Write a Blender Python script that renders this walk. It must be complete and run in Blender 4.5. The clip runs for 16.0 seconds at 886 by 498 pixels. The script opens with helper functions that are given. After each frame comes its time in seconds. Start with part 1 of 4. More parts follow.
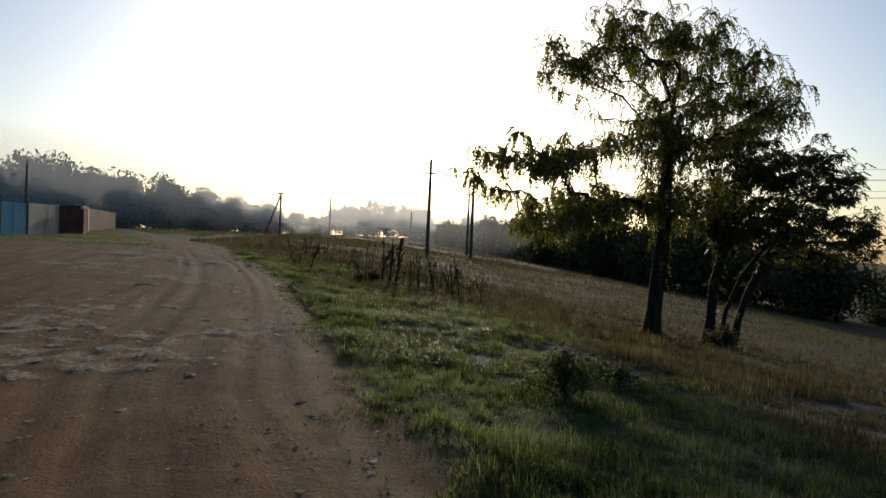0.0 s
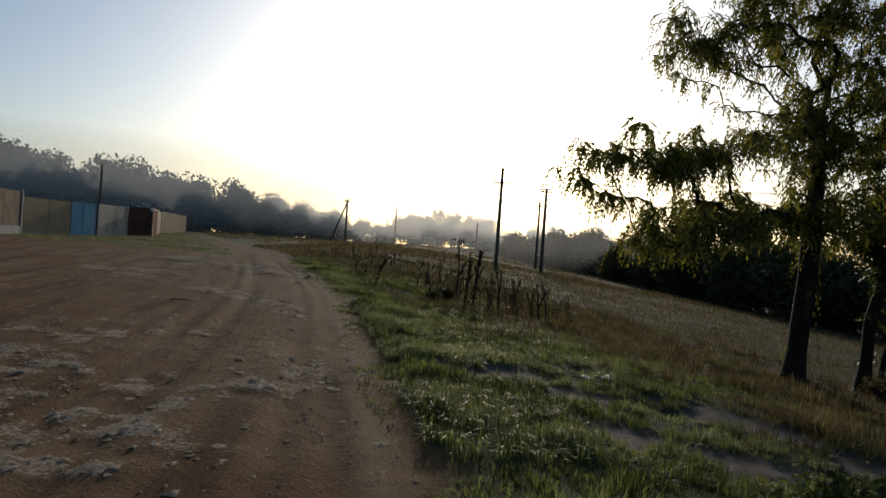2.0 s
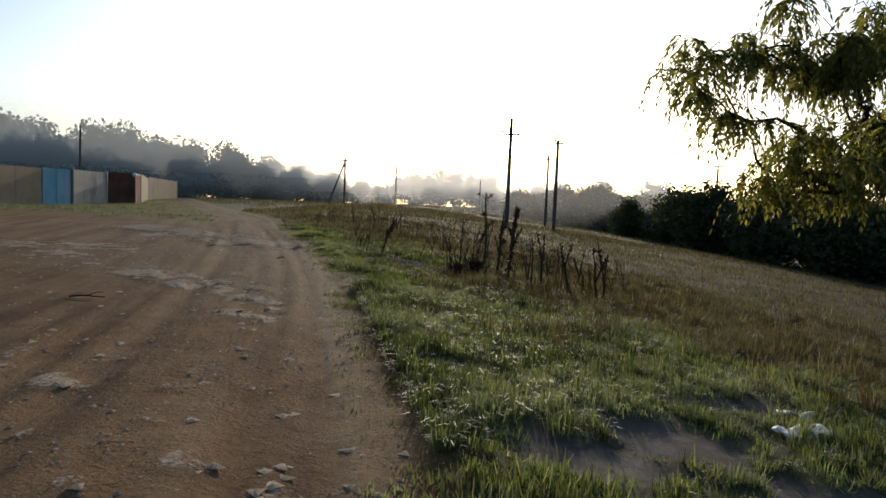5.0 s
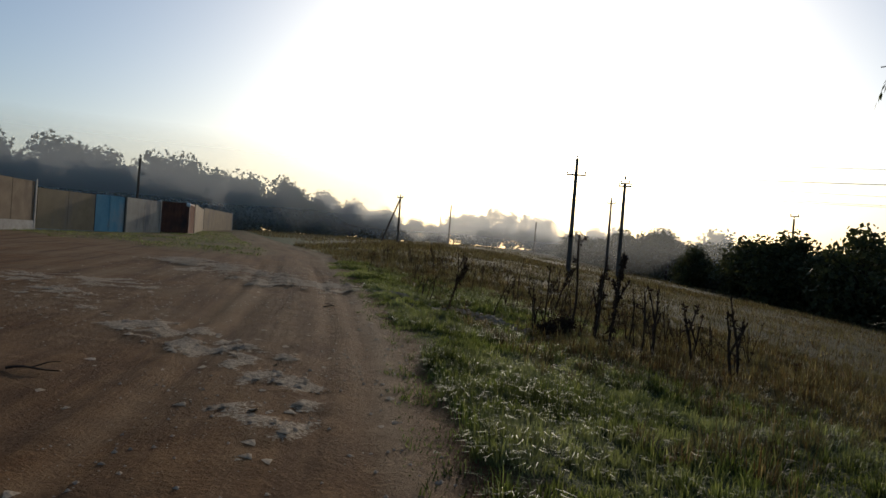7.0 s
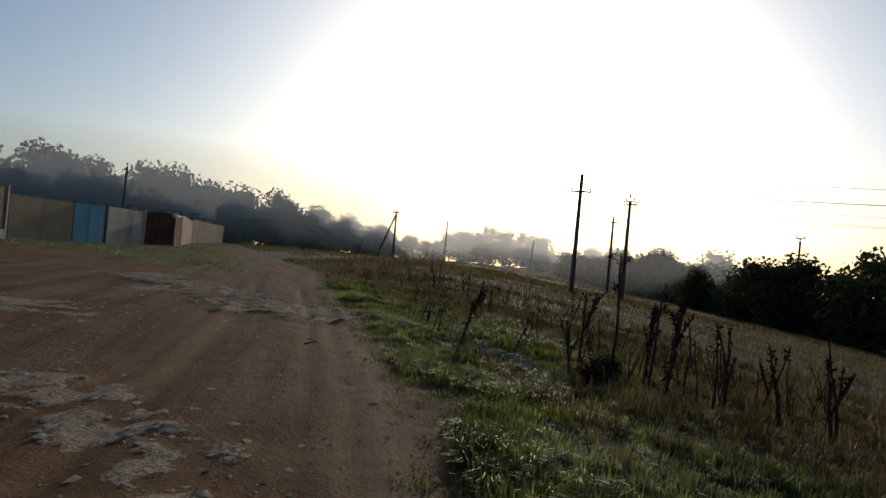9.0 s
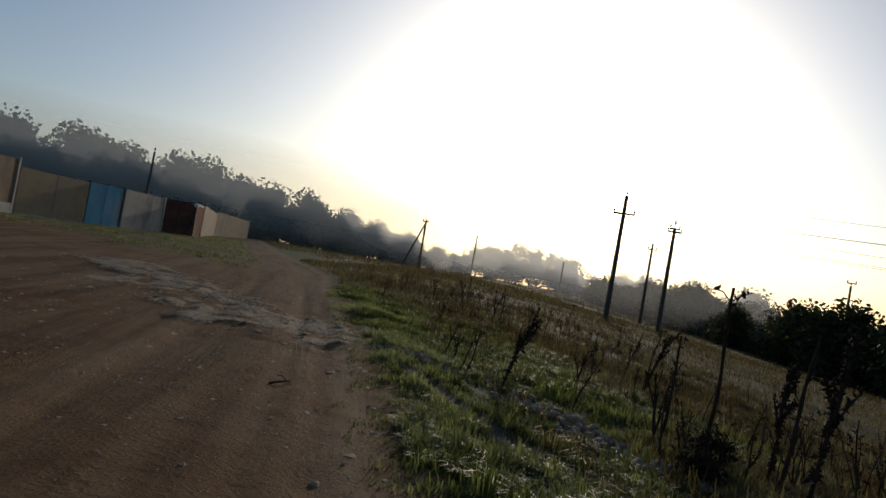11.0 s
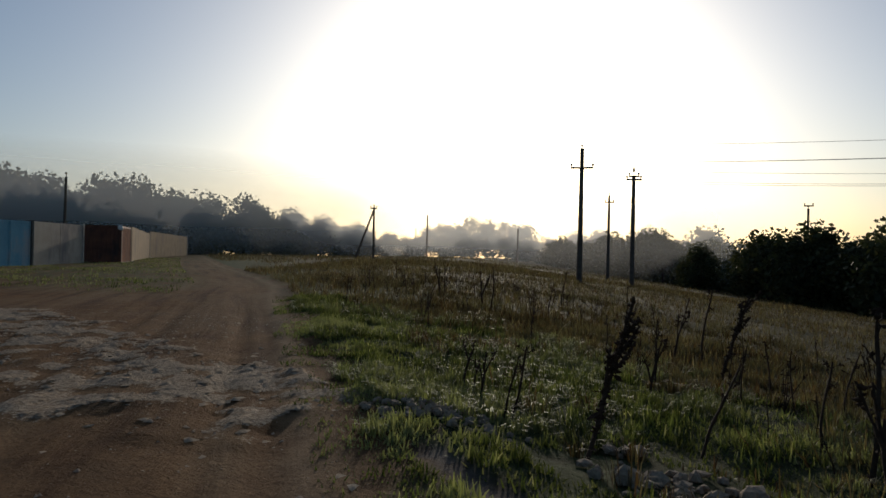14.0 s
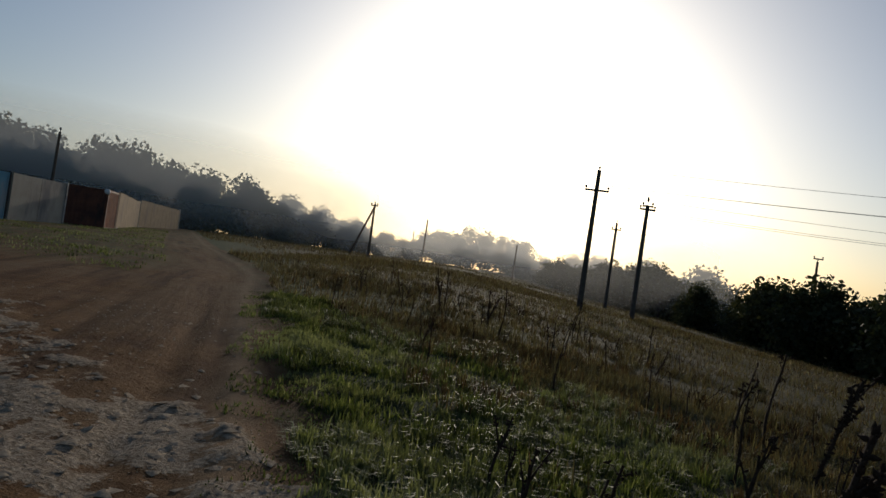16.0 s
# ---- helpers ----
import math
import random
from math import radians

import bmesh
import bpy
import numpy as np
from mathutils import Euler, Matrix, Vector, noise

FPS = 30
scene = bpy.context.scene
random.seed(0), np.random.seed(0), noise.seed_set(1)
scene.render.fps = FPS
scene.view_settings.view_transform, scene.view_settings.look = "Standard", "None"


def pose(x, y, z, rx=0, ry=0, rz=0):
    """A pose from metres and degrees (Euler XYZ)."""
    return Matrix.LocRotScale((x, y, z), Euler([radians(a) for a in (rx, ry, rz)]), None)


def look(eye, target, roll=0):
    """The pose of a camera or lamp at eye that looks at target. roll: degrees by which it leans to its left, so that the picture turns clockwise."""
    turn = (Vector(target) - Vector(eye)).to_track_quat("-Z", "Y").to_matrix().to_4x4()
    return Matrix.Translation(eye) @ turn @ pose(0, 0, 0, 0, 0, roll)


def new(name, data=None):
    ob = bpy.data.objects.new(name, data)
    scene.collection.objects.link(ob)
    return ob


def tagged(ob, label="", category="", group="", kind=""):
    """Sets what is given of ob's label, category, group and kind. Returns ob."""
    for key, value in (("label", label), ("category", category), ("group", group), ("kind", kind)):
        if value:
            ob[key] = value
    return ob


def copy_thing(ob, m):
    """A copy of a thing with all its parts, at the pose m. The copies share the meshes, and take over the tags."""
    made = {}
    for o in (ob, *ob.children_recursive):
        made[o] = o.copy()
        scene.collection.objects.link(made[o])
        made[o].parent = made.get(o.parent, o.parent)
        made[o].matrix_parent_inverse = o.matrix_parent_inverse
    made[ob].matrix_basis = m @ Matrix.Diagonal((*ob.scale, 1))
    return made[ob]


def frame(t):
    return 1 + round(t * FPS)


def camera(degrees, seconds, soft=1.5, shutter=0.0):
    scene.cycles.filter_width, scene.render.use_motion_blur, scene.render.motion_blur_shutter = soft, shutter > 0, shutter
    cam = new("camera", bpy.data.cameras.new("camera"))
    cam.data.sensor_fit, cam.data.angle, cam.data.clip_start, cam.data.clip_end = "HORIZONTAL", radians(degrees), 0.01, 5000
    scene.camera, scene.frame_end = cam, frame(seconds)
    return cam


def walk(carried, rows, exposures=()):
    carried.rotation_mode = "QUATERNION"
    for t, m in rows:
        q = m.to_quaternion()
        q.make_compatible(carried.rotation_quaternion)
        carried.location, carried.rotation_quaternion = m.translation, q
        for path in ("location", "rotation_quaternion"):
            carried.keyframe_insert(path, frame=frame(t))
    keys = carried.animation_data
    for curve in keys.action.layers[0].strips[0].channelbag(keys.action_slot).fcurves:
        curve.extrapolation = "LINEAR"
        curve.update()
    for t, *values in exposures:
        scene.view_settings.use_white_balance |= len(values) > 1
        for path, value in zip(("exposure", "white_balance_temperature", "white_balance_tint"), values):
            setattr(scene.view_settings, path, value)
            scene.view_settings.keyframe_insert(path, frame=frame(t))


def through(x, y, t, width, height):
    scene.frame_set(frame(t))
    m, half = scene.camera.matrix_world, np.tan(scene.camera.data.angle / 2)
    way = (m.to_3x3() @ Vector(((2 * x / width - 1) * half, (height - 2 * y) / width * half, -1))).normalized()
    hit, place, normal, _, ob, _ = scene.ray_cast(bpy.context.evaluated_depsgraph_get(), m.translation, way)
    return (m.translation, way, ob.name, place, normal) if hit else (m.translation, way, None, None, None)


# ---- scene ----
cam = camera(66.2, 16.0)
PATH = [
    (0, (0.122, 0.048, 1.508), (0.074, 2.046, 1.478), 2.0),
    (0.5, (0.008, 0.810, 1.487), (0.057, 2.807, 1.391), -1.6),
    (1, (-0.224, 1.576, 1.520), (-0.314, 3.573, 1.557), 2.1),
    (1.5, (-0.321, 2.290, 1.522), (-0.351, 4.288, 1.430), 0.5),
    (2, (-0.586, 2.927, 1.543), (-0.82, 4.913, 1.536), 3.6),
    (2.5, (-0.797, 3.563, 1.537), (-0.996, 5.553, 1.524), 4.0),
    (3, (-0.999, 4.179, 1.518), (-1.186, 6.167, 1.396), 1.9),
    (3.2, (-1.084, 4.457, 1.518), (-1.329, 6.437, 1.382), 2.1),
    (5.3, (-1.745, 7.702, 1.462), (-1.972, 9.685, 1.341), 2.0),
    (5.5, (-1.825, 8.007, 1.452), (-2.077, 9.991, 1.418), 4.2),
    (6, (-2.104, 8.728, 1.445), (-2.458, 10.696, 1.436), 6.9),
    (6.5, (-2.348, 9.398, 1.439), (-2.729, 11.361, 1.421), 2.4),
    (7, (-2.635, 10.051, 1.461), (-3.016, 12.014, 1.446), 4.0),
    (7.5, (-2.965, 10.602, 1.5), (-3.259, 12.58, 1.438), 3.1),
    (8, (-3.15, 11.162, 1.502), (-3.433, 13.142, 1.522), 2.4),
    (8.2, (-3.204, 11.381, 1.507), (-3.558, 13.349, 1.546), 4.4),
    (10.3, (-3.773, 14.475, 1.436), (-4.117, 16.445, 1.463), 6.6),
    (10.5, (-3.847, 14.763, 1.43), (-4.22, 16.727, 1.465), 9.8),
    (11, (-4.15, 15.433, 1.453), (-4.6, 17.381, 1.517), 9.7),
    (11.5, (-4.279, 15.984, 1.441), (-4.666, 17.939, 1.605), 2.1),
    (12, (-4.425, 16.504, 1.472), (-4.624, 18.485, 1.664), 4.4),
    (12.5, (-4.688, 17.059, 1.477), (-4.934, 19.043, 1.487), 3.7),
    (13, (-4.942, 17.686, 1.481), (-5.321, 19.65, 1.524), 4.0),
    (13.5, (-5.189, 18.205, 1.504), (-5.553, 20.17, 1.574), 5.9),
    (14, (-5.332, 18.789, 1.475), (-5.636, 20.766, 1.5), 0.8),
    (14.5, (-5.42, 19.243, 1.49), (-5.662, 21.227, 1.559), 6.2),
    (15, (-5.548, 19.737, 1.547), (-5.660, 21.734, 1.528), 3.7),
    (15.5, (-5.696, 20.315, 1.556), (-5.871, 22.307, 1.591), 5.2),
    (16, (-5.958, 21.003, 1.562), (-6.249, 22.981, 1.607), 8.0),
]
walk(cam, [(t, look(eye, target, roll)) for t, eye, target, roll in PATH],
     exposures=[(0, .5), (.5, 1.35), (1, .2), (1.5, .95), (2, .24), (2.5, .2), (3, 1.3), (5.5, .72), (6, .3), (6.5, .42), (7, .35), (7.5, .48), (8, .38), (10.5, .05), (13.5, 0), (16, -.15)])

# ---- world, sun, exposure ----
SUN_EL, SUN_AZ = radians(13.0), radians(-3.0)      # height above the horizon; turn from +y towards +x
world = bpy.data.worlds.new("morning_sky")
scene.world = world
world.use_nodes = True
wn = world.node_tree
wn.nodes.clear()
sky = wn.nodes.new("ShaderNodeTexSky")
sky.sky_type = 'NISHITA'
sky.sun_disc = False
sky.sun_elevation, sky.sun_rotation = SUN_EL, SUN_AZ
sky.altitude, sky.air_density, sky.dust_density, sky.ozone_density = 100, 1.0, 2.2, 3.0
bgn = wn.nodes.new("ShaderNodeBackground")
bgn.inputs["Strength"].default_value = 0.088
wout = wn.nodes.new("ShaderNodeOutputWorld")
wn.links.new(sky.outputs[0], bgn.inputs[0])
wn.links.new(bgn.outputs[0], wout.inputs[0])
sun_data = bpy.data.lights.new("sun", 'SUN')
sun_data.energy, sun_data.angle, sun_data.color = 2.0, radians(2.0), (1.0, 0.9, 0.76)
sun = new("sun", sun_data)
toward = Vector((math.sin(SUN_AZ) * math.cos(SUN_EL), math.cos(SUN_AZ) * math.cos(SUN_EL), math.sin(SUN_EL)))
sun.matrix_world = look(toward * 300, (0, 0, 0))

# ---- small helpers ----
rng = np.random.default_rng(7)


def vnoise(x, y, s=0):
    """Smooth noise from 0 to 1 on the plan."""
    x, y = np.asarray(x, float), np.asarray(y, float)
    i, j = np.floor(x), np.floor(y)
    u, v = x - i, y - j
    u, v = u * u * (3 - 2 * u), v * v * (3 - 2 * v)

    def h(a, b):
        w = np.sin(a * 127.1 + b * 311.7 + s * 74.7) * 43758.5453
        return w - np.floor(w)
    return (h(i, j) * (1 - u) + h(i + 1, j) * u) * (1 - v) + (h(i, j + 1) * (1 - u) + h(i + 1, j + 1) * u) * v


def fbm(x, y, s=0, n=4):
    return sum(vnoise(x * 2 ** k, y * 2 ** k, s + k) * 0.5 ** (k + 1) for k in range(n))


def seg_dist(x, y, pts):
    """Distance on the plan from a polyline."""
    best = np.full(np.shape(x), 1e9)
    for (ax, ay), (bx, by) in zip(pts[:-1], pts[1:]):
        dx, dy = bx - ax, by - ay
        k = np.clip(((x - ax) * dx + (y - ay) * dy) / (dx * dx + dy * dy), 0, 1)
        best = np.minimum(best, np.hypot(x - ax - k * dx, y - ay - k * dy))
    return best


def step(v, a, b):
    k = np.clip((v - a) / (b - a), 0, 1)
    return k * k * (3 - 2 * k)


# ---- the lie of the land ----
def x_edge(y):
    """The grass verge's edge on the right of the dirt road."""
    return np.interp(y, [-30, 0, 4, 6, 8, 11, 13.5, 15, 18, 22, 24.2, 27.4, 34, 39, 60, 130],
                     [9, 1.9, .1, -.75, -1.3, -2.2, -3, -3.5, -4.5, -6.1, -7, -8.4, -11.4, -13.4, -26, -66])


def x_fall(y):
    """Where the hillside begins to fall away."""
    return np.interp(y, [-30, 0, 8, 17, 22, 30, 68, 120], [6, .8, -1.2, -4.5, -6.2, -8, -11.8, -17])


STRIP = [(-13.3, 21.5), (-9.5, 18.2), (-7.3, 17), (-5.6, 16), (-4.6, 14.5)]
OUTCROP = [(-14.1, 28.5), (-11.2, 26.5), (-10.0, 25.4), (-9.0, 24.7), (-7.9, 23.7)]
CRUST = [(-5.0, 14.8), (-4.6, 14.4), (-4.45, 14.0)]
BARE = [(-.6, 11.3), (.6, 12.2), (2.1, 11.4), (3.6, 9.6), (6.2, 10), (11, 11)]
BARE_SIDE = [(2.1, 11), (.8, 9.6), (2.6, 8.6), (4.8, 8.4)]
SLAB = [(-6.0, 22.8), (-5.3, 21.9), (-4.4, 21.0)]


def stone_mask(x, y):
    n = fbm(x * 1.3, y * 1.3, 11)
    a = 1 - step(seg_dist(x, y, STRIP) + (n - .5) * 1.5, .08, .42)
    b = ledge(x, y)
    c = step(.6 * fbm(x * 1.1, y * .9, 23) + .4 * fbm(x * 4.2 + 1.5 * y, y * 3.4, 24), .46, .54) * (1 - step(np.hypot((x + 4.9) / 3.3, (y - 8.2) / 5.2), .6, 1.05))
    d = .8 * step(fbm(x * .5, y * .7, 31), .52, .62) * (1 - step(np.hypot((x + 10) / 5, (y - 24) / 5), .6, 1.1))
    g = 1 - step(seg_dist(x, y, CRUST) + (n - .5) * .6, .02, .2)
    return np.maximum(np.maximum(np.maximum(a, g) * .9, b), np.maximum(c * .8, d)) * (.2 + .8 * step(fbm(x * 3.4, y * 3.4, 37), .36, .52))


def ledge(x, y):
    """The limestone ledge that comes up through the road."""
    n = fbm(x * 1.3, y * 1.3, 11)
    return 1 - step(seg_dist(x, y, OUTCROP) + (n - .5) * 1.5, .7, 1.2)


def bare_mask(x, y):
    n = fbm(x * 1.1, y * 1.1, 17)
    a = 1 - step(np.minimum(seg_dist(x, y, BARE), seg_dist(x, y, BARE_SIDE) + .25) + (n - .5) * 1.9, .5, 1.05)
    b = 1 - step(seg_dist(x, y, [(1.4, 16.6), (2.8, 17.4)]) + (n - .5) * .5, .12, .3)
    c = 1 - step(seg_dist(x, y, [(-.3, 13.0), (.6, 13.6)]) + (n - .5) * .7, .1, .35)
    d = 1 - step(seg_dist(x, y, SLAB) + (n - .5) * .4, .1, .24)
    a = a * step(fbm(x * 1.6, y * 1.6, 19), .36, .5)
    return np.maximum(np.maximum(a, b), np.maximum(c, d))


def ground(x, y):
    """Height of the ground."""
    x, y = np.asarray(x, float), np.asarray(y, float)
    e, f = x - x_edge(y), x - x_fall(y)
    drop = .12 * (f + np.sqrt(f * f + 2)) / 2
    drop = np.where(drop > 6, 6 + (drop - 6) * .15, drop)
    z = .1 + .012 * np.clip(y, -10, 105) - drop
    near = 1 - step(np.hypot(x + 3, y - 14), 30, 60)
    road = 1 - step(e, -.35, .1)
    ruts = np.zeros_like(z)
    for lane, wide in ((-.62, .16), (-1.0, .12), (-2.25, .18), (-2.75, .14)):
        ruts -= np.exp(-((e - lane + .12 * (fbm(y * .25, y * 0 + lane, 5) - .5)) / wide) ** 2)
    z = z + near * road * (.042 * ruts + .05 * (fbm(x * .7, y * .7, 2) - .5) + .02 * (fbm(x * 3.5, y * 3.5, 8) - .5))
    z = z + near * (1 - road) * (.16 * (fbm(x * .8, y * .8, 3) - .5) + .05 * (fbm(x * 3, y * 3, 9) - .5) + .05 * np.exp(-((e - .45) / .4) ** 2))
    z = z + .5 * (1 - near) * (fbm(x * .06, y * .06, 4) - .5) * (1 - step(np.hypot(x, y), 250, 500))
    s = stone_mask(x, y)
    crack = np.abs(fbm(x * 2.3, y * 2.3, 14, 3) - .47) * 2
    z = z + near * s * (.016 * np.minimum(1, crack * 3) + .03 * fbm(x * 6, y * 6, 13, 3))
    z = z + near * (.02 * ledge(x, y) - .04 * np.exp(-((e + .95) / .35) ** 2) * step(y, 22.5, 24.5) * road)
    return z - near * .05 * bare_mask(x, y)


def ground1(x, y):
    return float(ground(np.array([x]), np.array([y]))[0])


# ---- mesh tools ----
def link(name, me, mat, parent=None, label=""):
    if mat:
        me.materials.append(mat)
    ob = new(name, me)
    if parent:
        ob.parent = parent
    if label:
        ob["label"] = label
    return ob


def np_mesh(name, verts, faces, mat, parent=None, label="", smooth=False, attrs=None):
    """A mesh object from arrays; faces all with the same number of corners."""
    verts, faces = np.asarray(verts, np.float32), np.asarray(faces, np.int32)
    me = bpy.data.meshes.new(name)
    me.vertices.add(len(verts))
    me.vertices.foreach_set("co", verts.ravel())
    n, k = faces.shape
    me.loops.add(n * k)
    me.loops.foreach_set("vertex_index", faces.ravel())
    me.polygons.add(n)
    me.polygons.foreach_set("loop_start", np.arange(n, dtype=np.int32) * k)
    if smooth:
        me.polygons.foreach_set("use_smooth", np.ones(n, dtype=bool))
    for key, val in (attrs or {}).items():
        a = me.attributes.new(key, 'FLOAT', 'POINT')
        a.data.foreach_set("value", np.asarray(val, np.float32))
    me.update(calc_edges=True)
    return link(name, me, mat, parent, label)


def part(name, bm, mat, parent=None, label="", smooth=False):
    """Links a bmesh as one mesh object."""
    me = bpy.data.meshes.new(name)
    if smooth:
        for f in bm.faces:
            f.smooth = True
    bm.to_mesh(me)
    bm.free()
    return link(name, me, mat, parent, label)


def thing(name, x, y, z, label, category, group="", rz=0, kind=""):
    ob = new(name)
    ob.empty_display_size = .2
    ob.matrix_basis = pose(x, y, z, 0, 0, rz)
    return tagged(ob, label, category, group, kind)


def box(bm, x0, y0, z0, x1, y1, z1, bevel=0.0):
    r = bmesh.ops.create_cube(bm, size=1, matrix=Matrix.LocRotScale(((x0 + x1) / 2, (y0 + y1) / 2, (z0 + z1) / 2), None, (x1 - x0, y1 - y0, z1 - z0)))
    if bevel:
        es = list({e for v in r["verts"] for e in v.link_edges})
        bmesh.ops.bevel(bm, geom=es, offset=bevel, segments=2, affect='EDGES')
    return bm


class Soup:
    """Collects tubes and cards as arrays for one mesh."""

    def __init__(self):
        self.v, self.f, self.n = [], [], 0

    def add(self, v, f):
        self.v.append(np.asarray(v, float))
        self.f.append(np.asarray(f, int) + self.n)
        self.n += len(v)

    def tube(self, pts, radii, sides=6):
        pts = np.asarray(pts, float)
        radii = np.broadcast_to(np.asarray(radii, float), (len(pts),))
        t = np.gradient(pts, axis=0)
        t /= np.linalg.norm(t, axis=1, keepdims=True) + 1e-9
        ref = np.array([0, 0, 1.0]) if abs(t[0, 2]) < .8 else np.array([1.0, 0, 0])
        a = np.cross(t, ref)
        a /= np.linalg.norm(a, axis=1, keepdims=True) + 1e-9
        b = np.cross(t, a)
        ang = np.arange(sides) / sides * 2 * np.pi
        ring = a[:, None] * np.cos(ang)[None, :, None] + b[:, None] * np.sin(ang)[None, :, None]
        v = (pts[:, None] + ring * radii[:, None, None]).reshape(-1, 3)
        i, j = np.meshgrid(np.arange(len(pts) - 1), np.arange(sides), indexing="ij")
        i, j = i.ravel(), j.ravel()
        k = (j + 1) % sides
        self.add(v, np.stack([i * sides + j, i * sides + k, (i + 1) * sides + k, (i + 1) * sides + j], 1))
        return self

    def mesh(self, name, mat, parent=None, label="", smooth=True, attrs=None):
        return np_mesh(name, np.concatenate(self.v), np.concatenate(self.f), mat, parent, label, smooth, attrs)


# ---- materials ----
def material(name):
    m = bpy.data.materials.new(name)
    m.use_nodes = True
    return m, m.node_tree, m.node_tree.nodes["Principled BSDF"]


def nd(nt, kind, **inputs):
    n = nt.nodes.new(kind)
    for k, v in inputs.items():
        n.inputs[k].default_value = v
    return n


def tex(nt, scale, detail=5.0, rough=.6, stretch=None, space="Object"):
    co = nt.nodes.new("ShaderNodeTexCoord")
    n = nd(nt, "ShaderNodeTexNoise", Scale=scale, Detail=detail, Roughness=rough)
    if stretch:
        mp = nt.nodes.new("ShaderNodeMapping")
        mp.inputs["Scale"].default_value = stretch
        nt.links.new(co.outputs[space], mp.inputs[0])
        nt.links.new(mp.outputs[0], n.inputs[0])
    else:
        nt.links.new(co.outputs[space], n.inputs[0])
    return n.outputs[0]


def ramp(nt, src, *stops):
    r = nt.nodes.new("ShaderNodeValToRGB")
    els = r.color_ramp.elements
    while len(els) < len(stops):
        els.new(.5)
    for el, (p, c) in zip(els, stops):
        el.position = p
        el.color = (*c, 1) if len(c) == 3 else c
    nt.links.new(src, r.inputs[0])
    return r.outputs[0]


def mix(nt, fac, a, b, how='MIX'):
    m = nt.nodes.new("ShaderNodeMix")
    m.data_type, m.blend_type = 'RGBA', how
    for sock, val in ((m.inputs[0], fac), (m.inputs[6], a), (m.inputs[7], b)):
        if hasattr(val, "is_linked"):
            nt.links.new(val, sock)
        else:
            sock.default_value = val if not isinstance(val, tuple) or len(val) == 4 else (*val, 1)
    return m.outputs[2]


def calc(nt, op, a, b=0.0, c=0.0):
    m = nt.nodes.new("ShaderNodeMath")
    m.operation = op
    for sock, val in zip(m.inputs, (a, b, c)):
        if hasattr(val, "is_linked"):
            nt.links.new(val, sock)
        else:
            sock.default_value = val
    return m.outputs[0]


def bump(nt, bsdf, height, strength=.4, dist=.02):
    b = nd(nt, "ShaderNodeBump", Strength=strength, Distance=dist)
    nt.links.new(height, b.inputs["Height"])
    nt.links.new(b.outputs[0], bsdf.inputs["Normal"])


def worn(name, light, dark, scale=3.0, rough=.8, metal=0.0, grain=40.0, bumps=.3, dist=.01, stretch=None, stain=None):
    """Two-scale surface: broad mottling, fine grain, optional stains."""
    m, nt, p = material(name)
    big = tex(nt, scale, 6, .65, stretch)
    fine = tex(nt, grain, 4, .6, stretch)
    col = ramp(nt, big, (.3, dark), (.7, light))
    col = mix(nt, .35, col, ramp(nt, fine, (.3, (.45, .45, .45)), (.75, (1.0, 1.0, 1.0))), 'MULTIPLY')
    if stain:
        s = ramp(nt, tex(nt, scale * .5, 5, .7, (1, 1, .35)), (.52, (0, 0, 0)), (.68, (1, 1, 1)))
        col = mix(nt, s, col, stain)
    nt.links.new(col, p.inputs["Base Color"])
    p.inputs["Roughness"].default_value, p.inputs["Metallic"].default_value = rough, metal
    if rough > .85:
        p.inputs["Specular IOR Level"].default_value = .12
    bump(nt, p, calc(nt, 'ADD', big, calc(nt, 'MULTIPLY', fine, .5)), bumps, dist)
    return m


def leafy(name, stops, through=.5, gloss=.45, patch=None, spec=.22, glow=(1.0, .95, .55), clump=0.0):
    """Leaf surface: colour varies leaf by leaf, light passes through."""
    m, nt, p = material(name)
    geo = nt.nodes.new("ShaderNodeNewGeometry")
    col = ramp(nt, geo.outputs["Random Per Island"], *stops)
    col = mix(nt, .5, col, ramp(nt, tex(nt, .9, 3), (.3, (.42, .42, .42)), (.7, (1, 1, 1))), 'MULTIPLY')
    if clump:
        col = mix(nt, 1.0, col, ramp(nt, tex(nt, clump, 4, .6), (.36, (.4, .42, .4)), (.5, (.9, .9, .85)), (.64, (1.6, 1.6, 1.5))), 'MULTIPLY')
    # patch: pale blotches that put the sheen of sunlit dew into the colour
    if patch:
        col = mix(nt, ramp(nt, tex(nt, .55, 5, .65), (.47, (0, 0, 0)), (.62, (.8, .8, .8))), col, patch)
    nt.links.new(col, p.inputs["Base Color"])
    p.inputs["Roughness"].default_value = gloss
    p.inputs["Specular IOR Level"].default_value = spec
    tr = nt.nodes.new("ShaderNodeBsdfTranslucent")
    nt.links.new(mix(nt, 1.0, col, glow, 'MULTIPLY'), tr.inputs[0])
    ms = nt.nodes.new("ShaderNodeMixShader")
    ms.inputs[0].default_value = through
    nt.links.new(p.outputs[0], ms.inputs[1])
    nt.links.new(tr.outputs[0], ms.inputs[2])
    nt.links.new(ms.outputs[0], nt.nodes["Material Output"].inputs[0])
    return m


